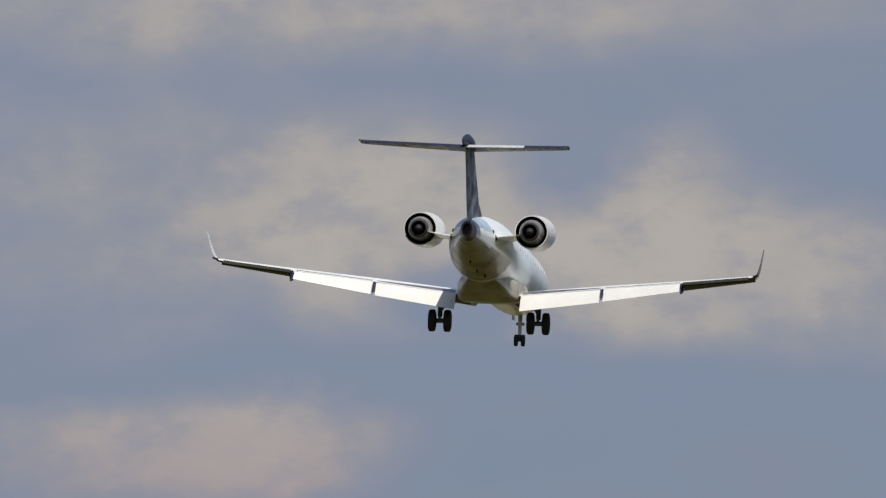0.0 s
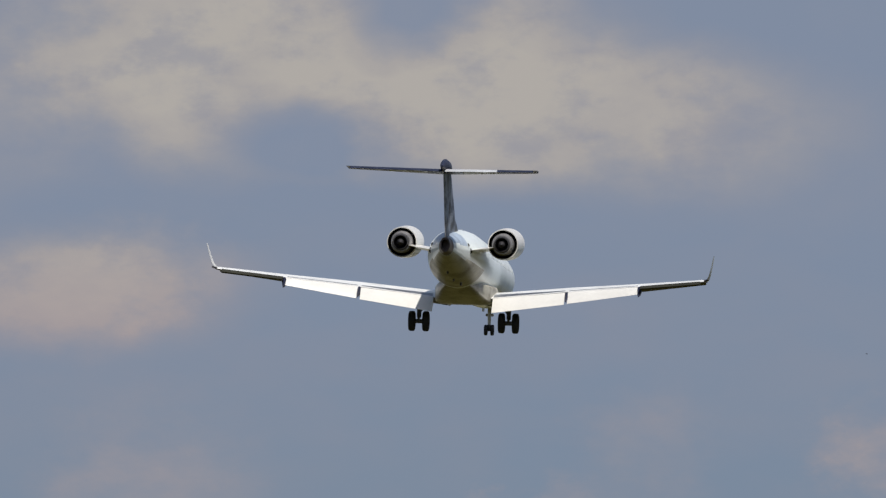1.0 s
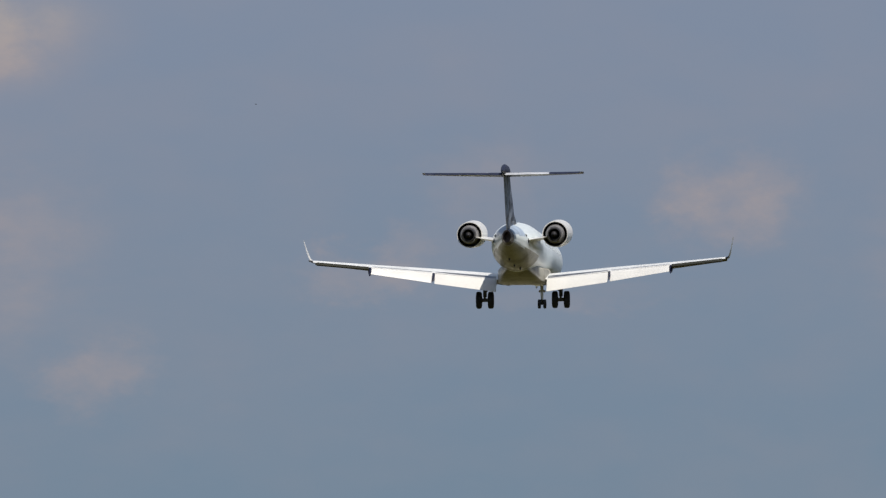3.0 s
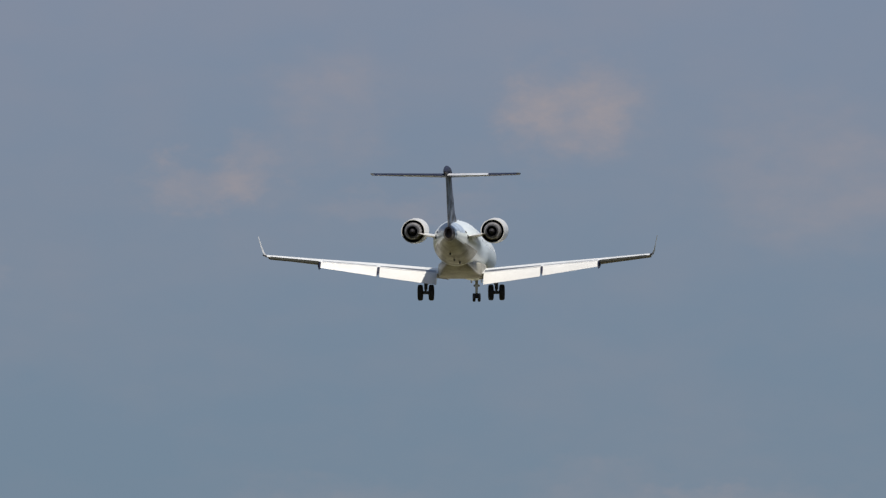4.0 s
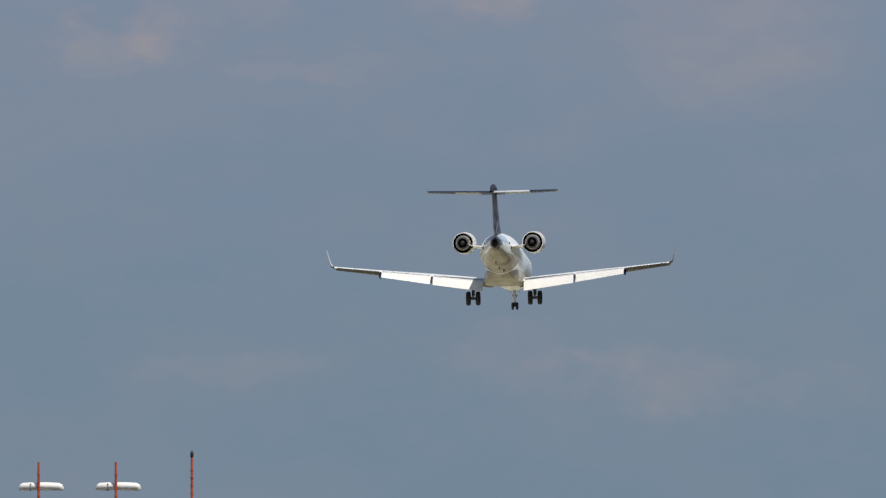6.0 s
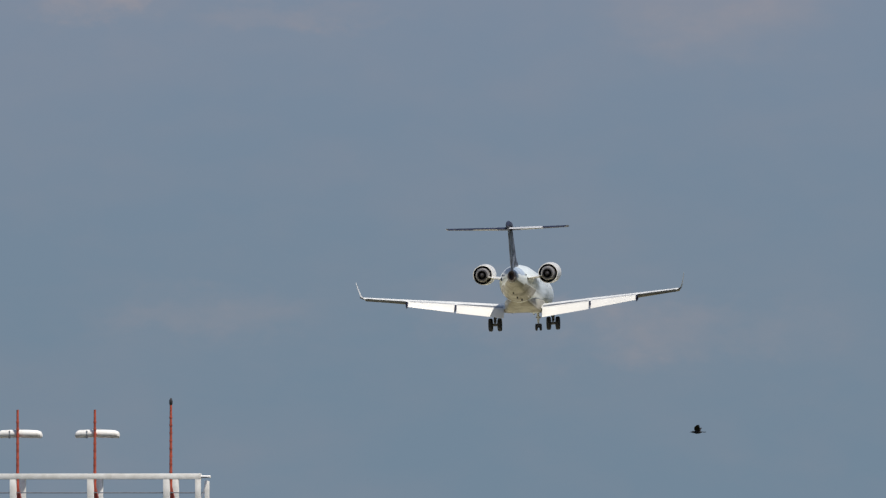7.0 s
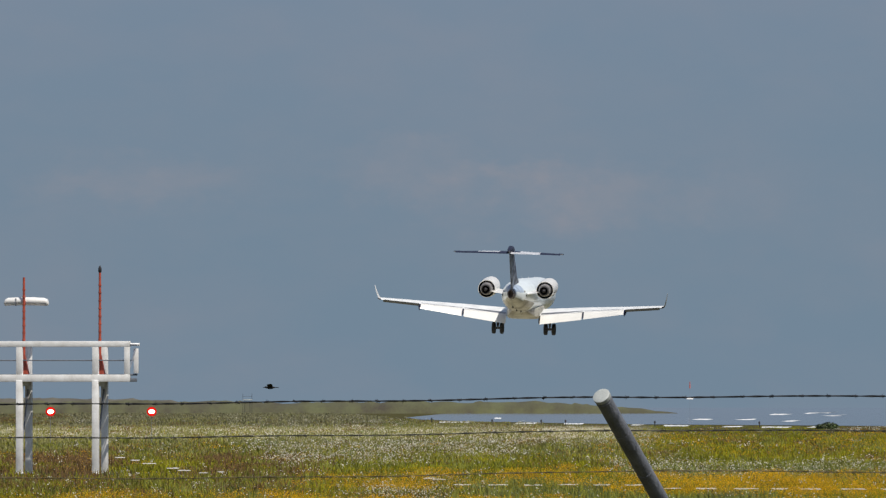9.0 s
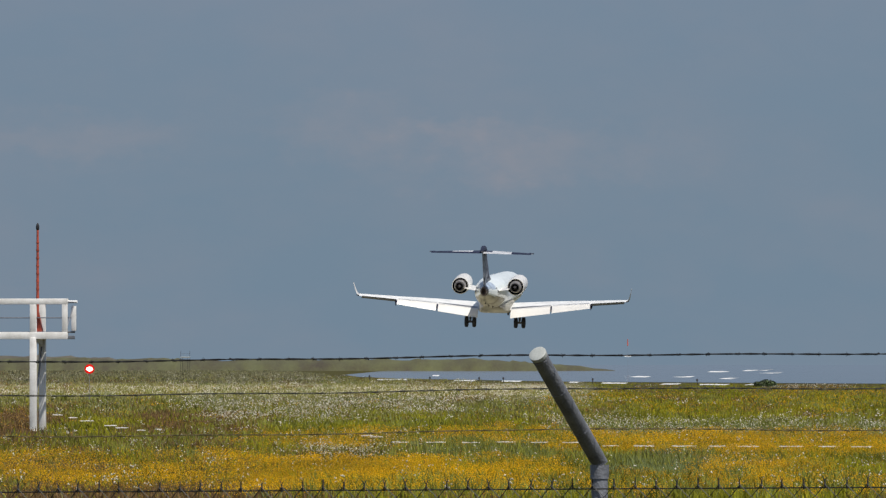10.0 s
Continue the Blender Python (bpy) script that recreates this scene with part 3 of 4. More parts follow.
def mast(tip, cap, lamp):
    """Orange mast standing on the deck, with an elongated white radome or a lamp on top."""
    m = new("antenna_mast")
    part("pole", tube((0, 0, 4.0), (0, 0, tip), .052, .04, 10), ORANGE, m)
    part("foot", loft([[Vector((.17 * a, .12 * b, 3.415)) for a, b in ((-1, -1), (1, -1), (1, 1), (-1, 1))], [Vector((.05 * a, .05 * b, 4.05)) for a, b in ((-1, -1), (1, -1), (1, 1), (-1, 1))]]), ORANGE, m, "flared orange foot")
    for k in range(9):
        z = 4.3 + k * (tip - 4.5) / 9
        part("collar", tube((0, 0, z), (0, 0, z + .05), .056, n=10), ORANGE, m)
    if cap:
        z = 5.86
        rings = []
        for k, (x, r, dz) in enumerate(((-.74, .05, -.05), (-.70, .11, -.03), (-.6, .135, 0), (-.2, .14, .015), (.3, .14, .01), (.64, .135, -.005), (.76, .11, -.03), (.80, .05, -.05))):
            rings.append([Vector((x, .22 + r * math.cos(2 * math.pi * j / 14) * 1.2, z + dz + r * math.sin(2 * math.pi * j / 14))) for j in range(14)])
        part("radome", loft(rings), BOARDWHITE, m, "long rounded white radome")
        part("bracket", tube((0, .0, 5.86), (0, .12, 5.86), .05), ORANGE, m)
        part("strap", block(-.30, .07, 5.84, .05, .03, .26, .008), GALV, m)
    if lamp:
        part("lamp", loft([[Vector((r * math.cos(2 * math.pi * j / 10), r * math.sin(2 * math.pi * j / 10), z)) for j in range(10)] for z, r in ((tip - .02, .04), (tip + .02, .058), (tip + .12, .06), (tip + .22, .02))]), SOOT, m, "dark obstruction lamp")
    return m


platform()
for k, (x, tip, cap, lamp) in enumerate(((-1.01, 6.85, False, True), (-3.65, 6.68, True, False), (-6.34, 6.68, True, False), (-9.05, 6.68, True, False))):
    m = mast(tip, cap, lamp)
    m.matrix_basis = PLAT @ pose(x + .06, .35, 0)
    tagged(m, "slim orange mast with a long white radome" if cap else "slim orange mast with a dark lamp on top", "antenna mast", "masts on the platform")


# ---- red lights ----
def red_light(x, y, h):
    m = new("approach_light")
    tagged(m, "glowing red light on a thin grey stake", "airfield light", "red lights in the meadow")
    part("stake", tube((0, 0, 0), (0, 0, h - .2), .012), GALV, m)
    part("housing", loft([hoop(.05, h, .22, .22, 20), hoop(.3, h, .16, .16, 20), hoop(.42, h, .06, .06, 20)]), SOOT, m)
    # Oversized disc: its graded red rim imitates the bloom round the bulb.
    part("lens", loft([hoop(.04, h, .27, .26, 24), hoop(-.03, h, .22, .22, 24), hoop(-.08, h, .15, .15, 24)]), REDGLOW, m, "glowing red lens widened to stand in for bloom")
    part("bulb", loft([hoop(-.06, h, .175, .125, 20), hoop(-.13, h, .12, .09, 20), hoop(-.16, h, .03, .03, 20)]), REDCORE, m, "white-hot bulb")
    m.matrix_basis = pose(x, y, 0)


for u in (-694.5, -515.5):
    red_light(u * 900 / F, 900, LAMP_HEIGHT)


def light_bar():
    """White horizontal tube with end flange on two posts."""
    b = new("light_bar")
    tagged(b, "white horizontal tube light bar on two short posts", "light bar")
    part("tube", tube((-2.6, 0, 1.49), (0, 0, 1.49), .07, n=14), BOARDWHITE, b)
    part("flange", tube((-.1, 0, 1.49), (.02, 0, 1.49), .15, n=14), BOARDWHITE, b)
    for x in (-2.3, -.9):
        part("post", tube((x, 0, 0), (x, 0, 1.43), .05, n=10), BOARDWHITE, b)
        part("foot", block(x, 0, .05, .25, .25, .1, .01), BOARDWHITE, b)
    b.matrix_basis = pose(-793 * 600 / F, 600, 0)


light_bar()


# ---- fence ----
FENCE = pose(0.677, 52, 0, 0, 0, -29)      # at the post's foot, x along the fence
ARM = Vector((0, -0.40, 0.335))             # overhang of the barbed-wire arm, towards the camera
KNEE = 2.172


def fence_post():
    p = new("fence_post")
    tagged(p, "galvanised steel fence post with slanted arm and cast cap", "fence post", "posts of the fence")
    r = .0255
    base = Vector((0, 0, KNEE))
    q = ARM.to_track_quat("Z", "Y")
    circ = lambda o, rr, m=None: [o + ((m @ Vector((rr * math.cos(2 * math.pi * k / 24), rr * math.sin(2 * math.pi * k / 24), 0))) if m else Vector((rr * math.cos(2 * math.pi * k / 24), rr * math.sin(2 * math.pi * k / 24), 0))) for k in range(24)]
    part("post", loft([circ(Vector((0, 0, 0)), r), circ(Vector((0, 0, KNEE - .012)), r)]), GALV, p)
    part("collar", loft([circ(Vector((0, 0, KNEE - .05)), r + .003), circ(Vector((0, 0, KNEE - .006)), r + .004)]), GALV, p)
    half = Euler((ARM.angle(Vector((0, 0, 1))) / 2, 0, 0)).to_matrix()
    arm = part("arm", loft([circ(base, r * 1.0, half), circ(base + ARM * .06, r, q), circ(base + ARM, r, q)]), GALV, p, "slanted grey tube arm")
    d = ARM.normalized()
    part("cap", loft([circ(base + ARM * .985, r + .002, q), circ(base + ARM + d * .004, r + .002, q), circ(base + ARM + d * .006, r - .002, q), circ(base + ARM + d * .0075, r * .5, q)]), CAPMETAL, p, "pale cast metal cap")
    for f in (.96, .665, .305):
        part("wire_tie", loft([circ(base + ARM * (f - .006), r + .001, q), circ(base + ARM * (f + .006), r + .001, q)]), GALV, arm)
    return p


post = fence_post()
post.matrix_basis = FENCE
for k in (-2, -1, 1, 2):
    copy_thing(post, FENCE @ pose(3.0 * k, 0, 0))


def barbed_wire(f, x1, x2, sag, seed, mat, r):
    rnd = random.Random(seed)
    o = Vector((0, 0, KNEE)) + ARM * f + Vector((0, .032, .002 + .010 * f))
    bm = bmesh.new()
    n = 90
    pts = []
    for k in range(n + 1):
        x = x1 + (x2 - x1) * k / n
        u = (x / 3.0) % 1.0
        pts.append(o + Vector((x, 0, -sag * 4 * u * (1 - u) + .0016 * math.sin(7.1 * x + seed))))
    for ph in (0, math.pi):
        rr = []
        for k, p in enumerate(pts):
            c = p + Vector((0, .0018 * math.cos(k * 2.1 + ph), .0018 * math.sin(k * 2.1 + ph)))
            rr.append([c + Vector((0, r * math.cos(a), r * math.sin(a))) for a in (0, 1.57, 3.14, 4.71)])
        loft(rr, bm=bm)
    wire = part("barbed_wire", bm, mat, smooth=False)
    tagged(wire, "thin dark barbed wire strand on the fence arms", "barbed wire", "strands of the fence")
    me = None
    x = x1 + .03
    while x < x2:
        u = (x / 3.0) % 1.0
        p = o + Vector((x, 0, -sag * 4 * u * (1 - u) + .0016 * math.sin(7.1 * x + seed)))
        if me is None:
            b = bmesh.new()
            tube((-.008, 0, 0), (.008, 0, 0), 2 * r, n=6, bm=b)
            for a in (.6, 2.4, 3.9, 5.4):
                tube((.004 * math.cos(a * 3), 0, 0), (.006 * math.cos(a), .006 * math.sin(a * 2), .006 * math.sin(a)), .0010, .0005, n=4, bm=b)
            bt = part("barb", b, mat, wire, smooth=False)
            me = bt.data
        else:
            bt = mesh_part("barb", me, wire)
        bt.matrix_basis = Matrix.Translation(p) @ pose(0, 0, 0, rnd.uniform(0, 360), rnd.uniform(-12, 12), 0)
        x += .098 + rnd.uniform(-.006, .006)
    wire.matrix_basis = FENCE @ pose(0, 0, 0, 0, -0.5, 0)


for k, f in enumerate((.96, .665, .305)):
    barbed_wire(f, -3.0, 3.0, (.006, .010, .014)[k], k + 3, WIRES[k], (.0016, .0012, .0010)[k])


def chain_link():
    """Woven diamond mesh: zigzag wires with twisted spikes along the top edge."""
    mesh = new("chain_link_fence")
    tagged(mesh, "dark chain-link mesh with twisted wire spikes on top", "chain-link fence")
    top, pitch, rise = 2.103, .0735, .0735
    r = .0019
    b = bmesh.new()
    pts = [Vector((.5 * (k % 2) * pitch, .003 * (1 if k % 2 else -1), top - k * rise / 2)) for k in range(16)]
    loft([[p + Vector((r * math.cos(a), r * math.sin(a), 0)) for a in (0, 1.57, 3.14, 4.71)] for p in pts], bm=b)
    strand = part("wire", b, WIRE, mesh, smooth=False)
    b = bmesh.new()
    tube((0, 0, top - .014), (.002, 0, top + .012), .0032, .0024, n=6, bm=b)
    tube((.002, 0, top + .008), (.008, .004, top + .024), .0019, .001, n=4, bm=b)
    tube((.002, 0, top + .008), (-.006, -.003, top + .021), .0019, .001, n=4, bm=b)
    spike = part("spike", b, WIRE, mesh, smooth=False)
    rnd = random.Random(8)
    n = int(6 / pitch)
    for k in range(n):
        x = -3 + k * pitch
        a, c = (strand, spike) if k == 0 else (mesh_part("wire", strand.data, mesh), mesh_part("spike", spike.data, mesh))
        a.matrix_basis = pose(x, 0, 0)
        d = mesh_part("wire", strand.data, mesh)
        d.matrix_basis = pose(x + pitch, .004, 0) @ Matrix.Diagonal((-1, 1, 1, 1))
        c.matrix_basis = pose(x + rnd.uniform(-.002, .002), 0, rnd.uniform(-.003, .003), 0, 0, rnd.uniform(0, 180))
    part("tension_wire", tube((-3, .006, top - .012), (3, .006, top - .012), .0023, n=6), WIRE, mesh)
    mesh.matrix_basis = FENCE @ pose(0, -.035, 0, 0, -0.5, 0)


chain_link()


# ---- meadow ----
rng = np.random.default_rng(7)


def field(x, d):
    """Smooth pseudo-random field in -1..1 over the meadow, patches stretched across the view."""
    return (np.sin(x * .31 + d * .011 + 1.3) + np.sin(x * .13 - d * .023 + .4) + np.sin(x * .57 + d * .037) * .7 + np.sin(d * .061 + x * .05 + 2.) * .8 + np.sin(x * 1.7 + d * .09) * .55 + np.sin(x * 3.1 - d * .14 + 1.) * .45 + np.sin(x * .9 - d * .21) * .5) / 4.2


def scatter(n, near, far, half=.034):
    """Places over the meadow, thinning with distance."""
    k = rng.uniform(1 / far, 1 / near, n)
    d = 1 / k
    x = rng.uniform(-half, half, n) * d
    return x, d


def soup(name, verts, faces, mat, label, category):
    """One mesh of many loose triangles."""
    me = bpy.data.meshes.new(name)
    n = len(faces)
    me.vertices.add(len(verts))
    me.vertices.foreach_set("co", np.ascontiguousarray(verts, dtype=np.float32).ravel())
    me.loops.add(3 * n)
    me.loops.foreach_set("vertex_index", np.ascontiguousarray(faces, dtype=np.int32).ravel())
    me.polygons.add(n)
    me.polygons.foreach_set("loop_start", np.arange(0, 3 * n, 3, dtype=np.int32))
    me.update(calc_edges=True)
    me.materials.append(mat)
    ob = new(name, me)
    tagged(ob, label, category, kind="stuff")
    return ob


def on_runway(x, d):
    edge = np.interp(x, [-20, -3, 2, 18, 42, 70, 260], [3000, 2080, 1900, 1680, 1560, 1500, 1480])
    return d > edge - 40


def blades(name, x, d, hmin, hmax, per, mat, label, spread=.25, wide=.012):
    n = len(x)
    X = np.repeat(x, per) + rng.normal(0, spread, n * per)
    D = np.repeat(d, per) + rng.normal(0, spread, n * per)
    h = rng.uniform(hmin, hmax, n * per) * np.where(X / D > .006, np.interp(D, [1000, 1400], [1, .4]), 1)
    w = wide * rng.uniform(.6, 1.5, n * per) * np.clip(D / 500, .8, 1.8)
    lean = rng.normal(0, .28, (n * per, 2)) * h[:, None]
    a = rng.uniform(0, np.pi, n * per)
    cx, cy = np.cos(a) * w, np.sin(a) * w
    z = np.zeros_like(X)
    v0 = np.stack([X - cx, D - cy, z], 1)
    v1 = np.stack([X + cx, D + cy, z], 1)
    v2 = np.stack([X + lean[:, 0] * .4 + cx * .7, D + lean[:, 1] * .4 + cy * .7, h * .6], 1)
    v3 = np.stack([X + lean[:, 0], D + lean[:, 1], h], 1)
    v4 = np.stack([X + lean[:, 0] * .4 - cx * .7, D + lean[:, 1] * .4 - cy * .7, h * .6], 1)
    V = np.stack([v0, v1, v2, v3, v4], 1).reshape(-1, 3)
    b = np.arange(n * per)[:, None] * 5
    Fq = np.concatenate([b + [[0, 1, 2]], b + [[0, 2, 4]], b + [[4, 2, 3]]], 1).reshape(-1, 3)
    return soup(name, V, Fq, mat, label, "grass")


def heads(name, x, d, zmin, zmax, rmin, rmax, mat, label):
    n = len(x)
    r = rng.uniform(rmin, rmax, n) * np.clip(d / 600, .75, 1.5)
    z = rng.uniform(zmin, zmax, n) * np.where(x / d > .006, np.interp(d, [1000, 1400], [1, .45]), 1)
    c = np.stack([x, d, z], 1)
    o = np.array([[1, 0, -.3], [-.5, .87, -.3], [-.5, -.87, -.3], [0, 0, .7]])
    rot = rng.uniform(0, 1.5, n)
    R = np.stack([np.cos(rot), np.sin(rot)], 1)
    ox = o[None, :, 0] * R[:, :1] - o[None, :, 1] * R[:, 1:]
    oy = o[None, :, 0] * R[:, 1:] + o[None, :, 1] * R[:, :1]
    tilt = rng.normal(0, .35, (n, 2))
    oz = o[None, :, 2] + ox * tilt[:, :1] + oy * tilt[:, 1:]
    V = (c[:, None, :] + np.stack([ox, oy, oz], 2) * r[:, None, None]).reshape(-1, 3)
    f = np.array([[0, 1, 3], [1, 2, 3], [2, 0, 3], [2, 1, 0]])
    Fq = (np.arange(n)[:, None, None] * 4 + f[None]).reshape(-1, 3)
    return soup(name, V, Fq, mat, label, "flowers")


def clumps(x, d, per, rx, rd):
    """Scatter per places round each given place."""
    n = len(x) * per
    return np.repeat(x, per) + rng.normal(0, rx, n), np.repeat(d, per) + rng.normal(0, rd, n)


def spot(u, v, u1, u2, v1, v2, soft=22, softv=7):
    """1 inside a stretch of the meadow, fading out over its rim; u across, v by nearness."""
    ramp = lambda t: np.clip(t, 0, 1)
    return ramp((u - u1) / soft + .5) * ramp((u2 - u) / soft + .5) * ramp((v - v1) / softv + .5) * ramp((v2 - v) / softv + .5)


GRID = np.random.default_rng(21).uniform(-1, 1, (64, 64))


def patchy(a, b):
    """Smooth value noise in -1..1."""
    i, j = np.floor(a).astype(int), np.floor(b).astype(int)
    p, q = a - i, b - j
    p, q = p * p * (3 - 2 * p), q * q * (3 - 2 * q)
    at = lambda m, n: GRID[m % 64, n % 64]
    return (at(i, j) * (1 - p) + at(i + 1, j) * p) * (1 - q) + (at(i, j + 1) * (1 - p) + at(i + 1, j + 1) * p) * q


def plan(x, d):
    """Bearing and nearness of meadow places, waved so that patches have uneven rims."""
    u, v = x / d * F, 2.33 * F / d
    f = .55 * patchy(u / 90, v / 17) + .55 * patchy(u / 31 + 7, v / 7) + .35 * patchy(u / 11, v / 3.1 + 9)
    g = .55 * patchy(u / 100 + 31, v / 19) + .55 * patchy(u / 37, v / 8 + 5) + .35 * patchy(u / 12 + 3, v / 3.3)
    return u + 60 * g, v * (1 + .06 * f), f, g


def yellow_share(x, d):
    u, v, f, g = plan(x, d)
    b = spot(u, v, -900, -230, 168, 232, 160, 16) * (.26 + .5 * f)
    b = np.maximum(b, spot(u, v, -250, 300, 180, 238, 120, 10) * (.72 + .6 * f))
    b = np.maximum(b, spot(u, v, 340, 1000, 131, 168, 80, 10) * (.75 + .6 * g))
    b = np.maximum(b, spot(u, v, 60, 380, 124, 154, 60) * (.5 + .7 * f))
    b = np.maximum(b, spot(u, v, -215, 40, 126, 156, 60) * (.5 + .9 * g))
    b = np.maximum(b, spot(u, v, 600, 800, 178, 225, 80, 14) * (.42 + .9 * g))
    b = np.maximum(b, spot(u, v, 280, 1000, 205, 250, 80, 14) * (.2 + .6 * f))
    b = np.maximum(b, spot(u, v, 330, 1000, 56, 102, 90) * (.10 + .15 * g))
    b = np.maximum(b, spot(u, v, 640, 1000, 54, 72, 90, 14) * (.2 + .2 * f))
    return np.maximum(b, .012 + .05 * f)


def white_share(x, d):
    u, v, f, g = plan(x, d)
    w = spot(u, v, -900, 160, 24, 68, 60) * (.30 + .5 * g)
    w = np.maximum(w, spot(u, v, -330, 150, 44, 98, 60) * (.6 + .6 * f))
    w = np.maximum(w, spot(u, v, 150, 400, 44, 80, 60) * (.5 + .5 * f))
    w = np.maximum(w, spot(u, v, -310, -40, 92, 116, 60) * (.6 + .6 * f))
    w = np.maximum(w, spot(u, v, 300, 1000, 108, 133, 60, 10) * (.5 + .6 * g))
    w = np.maximum(w, spot(u, v, -150, 20, 138, 182, 60, 20) * (.45 + .5 * g))
    w = np.maximum(w, spot(u, v, 700, 850, 46, 56, 30, 4) * .8)
    return np.maximum(w, .025 + .06 * f) * (1 - np.clip(yellow_share(x, d), 0, .8))


def brown_share(x, d):
    u, v, f, g = plan(x, d)
    b = spot(u, v, -440, -200, 92, 132, 80, 12) * (.9 + .6 * g)
    b = np.maximum(b, spot(u, v, -900, -560, 84, 150, 60, 20) * (.75 + .5 * f))
    b = np.maximum(b, spot(u, v, -900, -150, 128, 240, 200, 20) * (.5 + .5 * g))
    b = np.maximum(b, spot(u, v, -900, -120, 222, 300, 120, 14) * .9)
    b = np.maximum(b, spot(u, v, 700, 850, 44, 56, 30, 4) * .9)
    b = np.maximum(b, spot(u, v, -170, 60, 140, 182, 60, 14) * (.6 + .5 * f))
    b = np.maximum(b, spot(u, v, -900, -300, 20, 44, 200) * (.45 + .6 * f))
    return np.maximum(b, .14 + .5 * f)


def blue_share(x, d):
    """Grey-green growth."""
    u, v, f, g = plan(x, d)
    b = spot(u, v, 370, 680, 168, 206, 90, 14) * (1.0 + .5 * f)
    b = np.maximum(b, spot(u, v, 30, 330, 138, 178, 90, 14) * (.6 + .5 * g))
    b = np.maximum(b, spot(u, v, -420, -320, 140, 170, 50, 14) * .7)
    b = np.maximum(b, spot(u, v, 300, 1000, 112, 138, 60) * .7)
    return np.maximum(b, .1 + .3 * g)


def by_platform(x, d):
    """Trodden ground round the feet of the platform's columns."""
    return (d > 505) & (d < 575) & (x / d < -.0150)


def meadow():
    x, d = scatter(70000, 285, 2900)
    ok = ~on_runway(x, d)
    ok &= ~by_platform(x, d) | (rng.random(len(x)) < .3)
    u, v, f, g = plan(x, d)
    roll = rng.random(len(x))
    brown = roll < brown_share(x, d)
    blue = ~brown & (rng.random(len(x)) < blue_share(x, d))
    pale = ~brown & ~blue & (rng.random(len(x)) < np.clip((108 - v) / 40, 0, .85) * (u < 380))
    lush = ok & ~brown & ~blue & ~pale
    blades("meadow_grass", x[lush], d[lush], .07, .24, 8, GRASS, "tall green and olive meadow grass")
    blades("dry_grass", x[ok & brown], d[ok & brown], .07, .22, 8, DRY, "dry brown grass stalks")
    blades("grey_green_growth", x[ok & blue], d[ok & blue], .08, .26, 8, BLUEGREEN, "dull grey-green leafy growth")
    blades("seeding_grass", x[ok & pale], d[ok & pale], .08, .26, 8, PALEGRASS, "pale seeding grass farther out, greyed as by haze")
    x, d = scatter(30000, 1500, 2948)
    u, v, f, g = plan(x, d)
    k = ~on_runway(x, d) & (x < -7 + 3 * f) & (rng.random(len(x)) < np.interp(d, [1700, 2400], [.1, .7]) * (.6 + .9 * g))
    blades("bank_growth", x[k], d[k], .08, .34, 7, BANKGRASS, "rank olive growth before the far bank", .7, .03)
    x, d = scatter(1900, 290, 2400)
    ok = ~on_runway(x, d) & (field(x * 1.1 + 4, d) > .05) & ~by_platform(x, d) & (d < 1100)
    X, D = clumps(x[ok], d[ok], 5, .28, .5)
    blades("grass_tussocks", X, D, .18, .38, 6, TUSSOCK, "taller grey-green grass tussocks", .12, .016)
    # yellow flowers
    x, d = scatter(920000, 285, 1500)
    k = (rng.random(len(x)) < yellow_share(x, d)) & ~on_runway(x, d)
    heads("yellow_flowers", x[k], d[k], .08, .27, .009, .020, YELLOW, "drifts of orange-yellow wild flowers")
    x, d = scatter(5000, 288, 1300)
    k = rng.random(len(x)) < yellow_share(x, d) * .7
    X, D = clumps(x[k], d[k], 18, .30, .6)
    heads("yellow_flower_clumps", X, D, .14, .29, .013, .028, YELLOW, "dense clumps of yellow flowers")
    # white flowers
    x, d = scatter(90000, 300, 2900)
    k = (rng.random(len(x)) < white_share(x, d)) & ~on_runway(x, d)
    heads("white_flowers", x[k], d[k], .10, .28, .012, .030, PETAL, "scattered white wild flowers and seed heads")
    x, d = scatter(7000, 300, 2600)
    k = (rng.random(len(x)) < white_share(x, d)) & ~on_runway(x, d)
    X, D = clumps(x[k], d[k], 10, .22, .5)
    heads("white_flower_clumps", X, D, .12, .32, .014, .036, PETAL, "clumps of white wild flowers")
    x, d = scatter(650, 288, 900)
    k = ~by_platform(x, d) & (rng.random(len(x)) < .6 + .5 * field(x, d))
    X, D = clumps(x[k], d[k], 4, .05, .15)
    heads("tall_white_flowers", X, D, .16, .38, .022, .045, PETAL, "scattered larger white flower heads")


meadow()


def edge_light(u, d):
    m = new("edge_light")
    tagged(m, "small dark runway edge light on a stem", "edge light", "lights along the runway")
    part("stem", tube((0, 0, 0), (0, 0, .36), .035), SOOT, m)
    part("head", tube((0, 0, .36), (0, 0, .55), .10, .07), SOOT, m)
    m.matrix_basis = pose(u * d / F, d, 0)


for u, d in ((87, 1640), (174, 1610), (217, 1600), (375, 1520), (-20, 1780), (560, 1480)):
    edge_light(u, d)


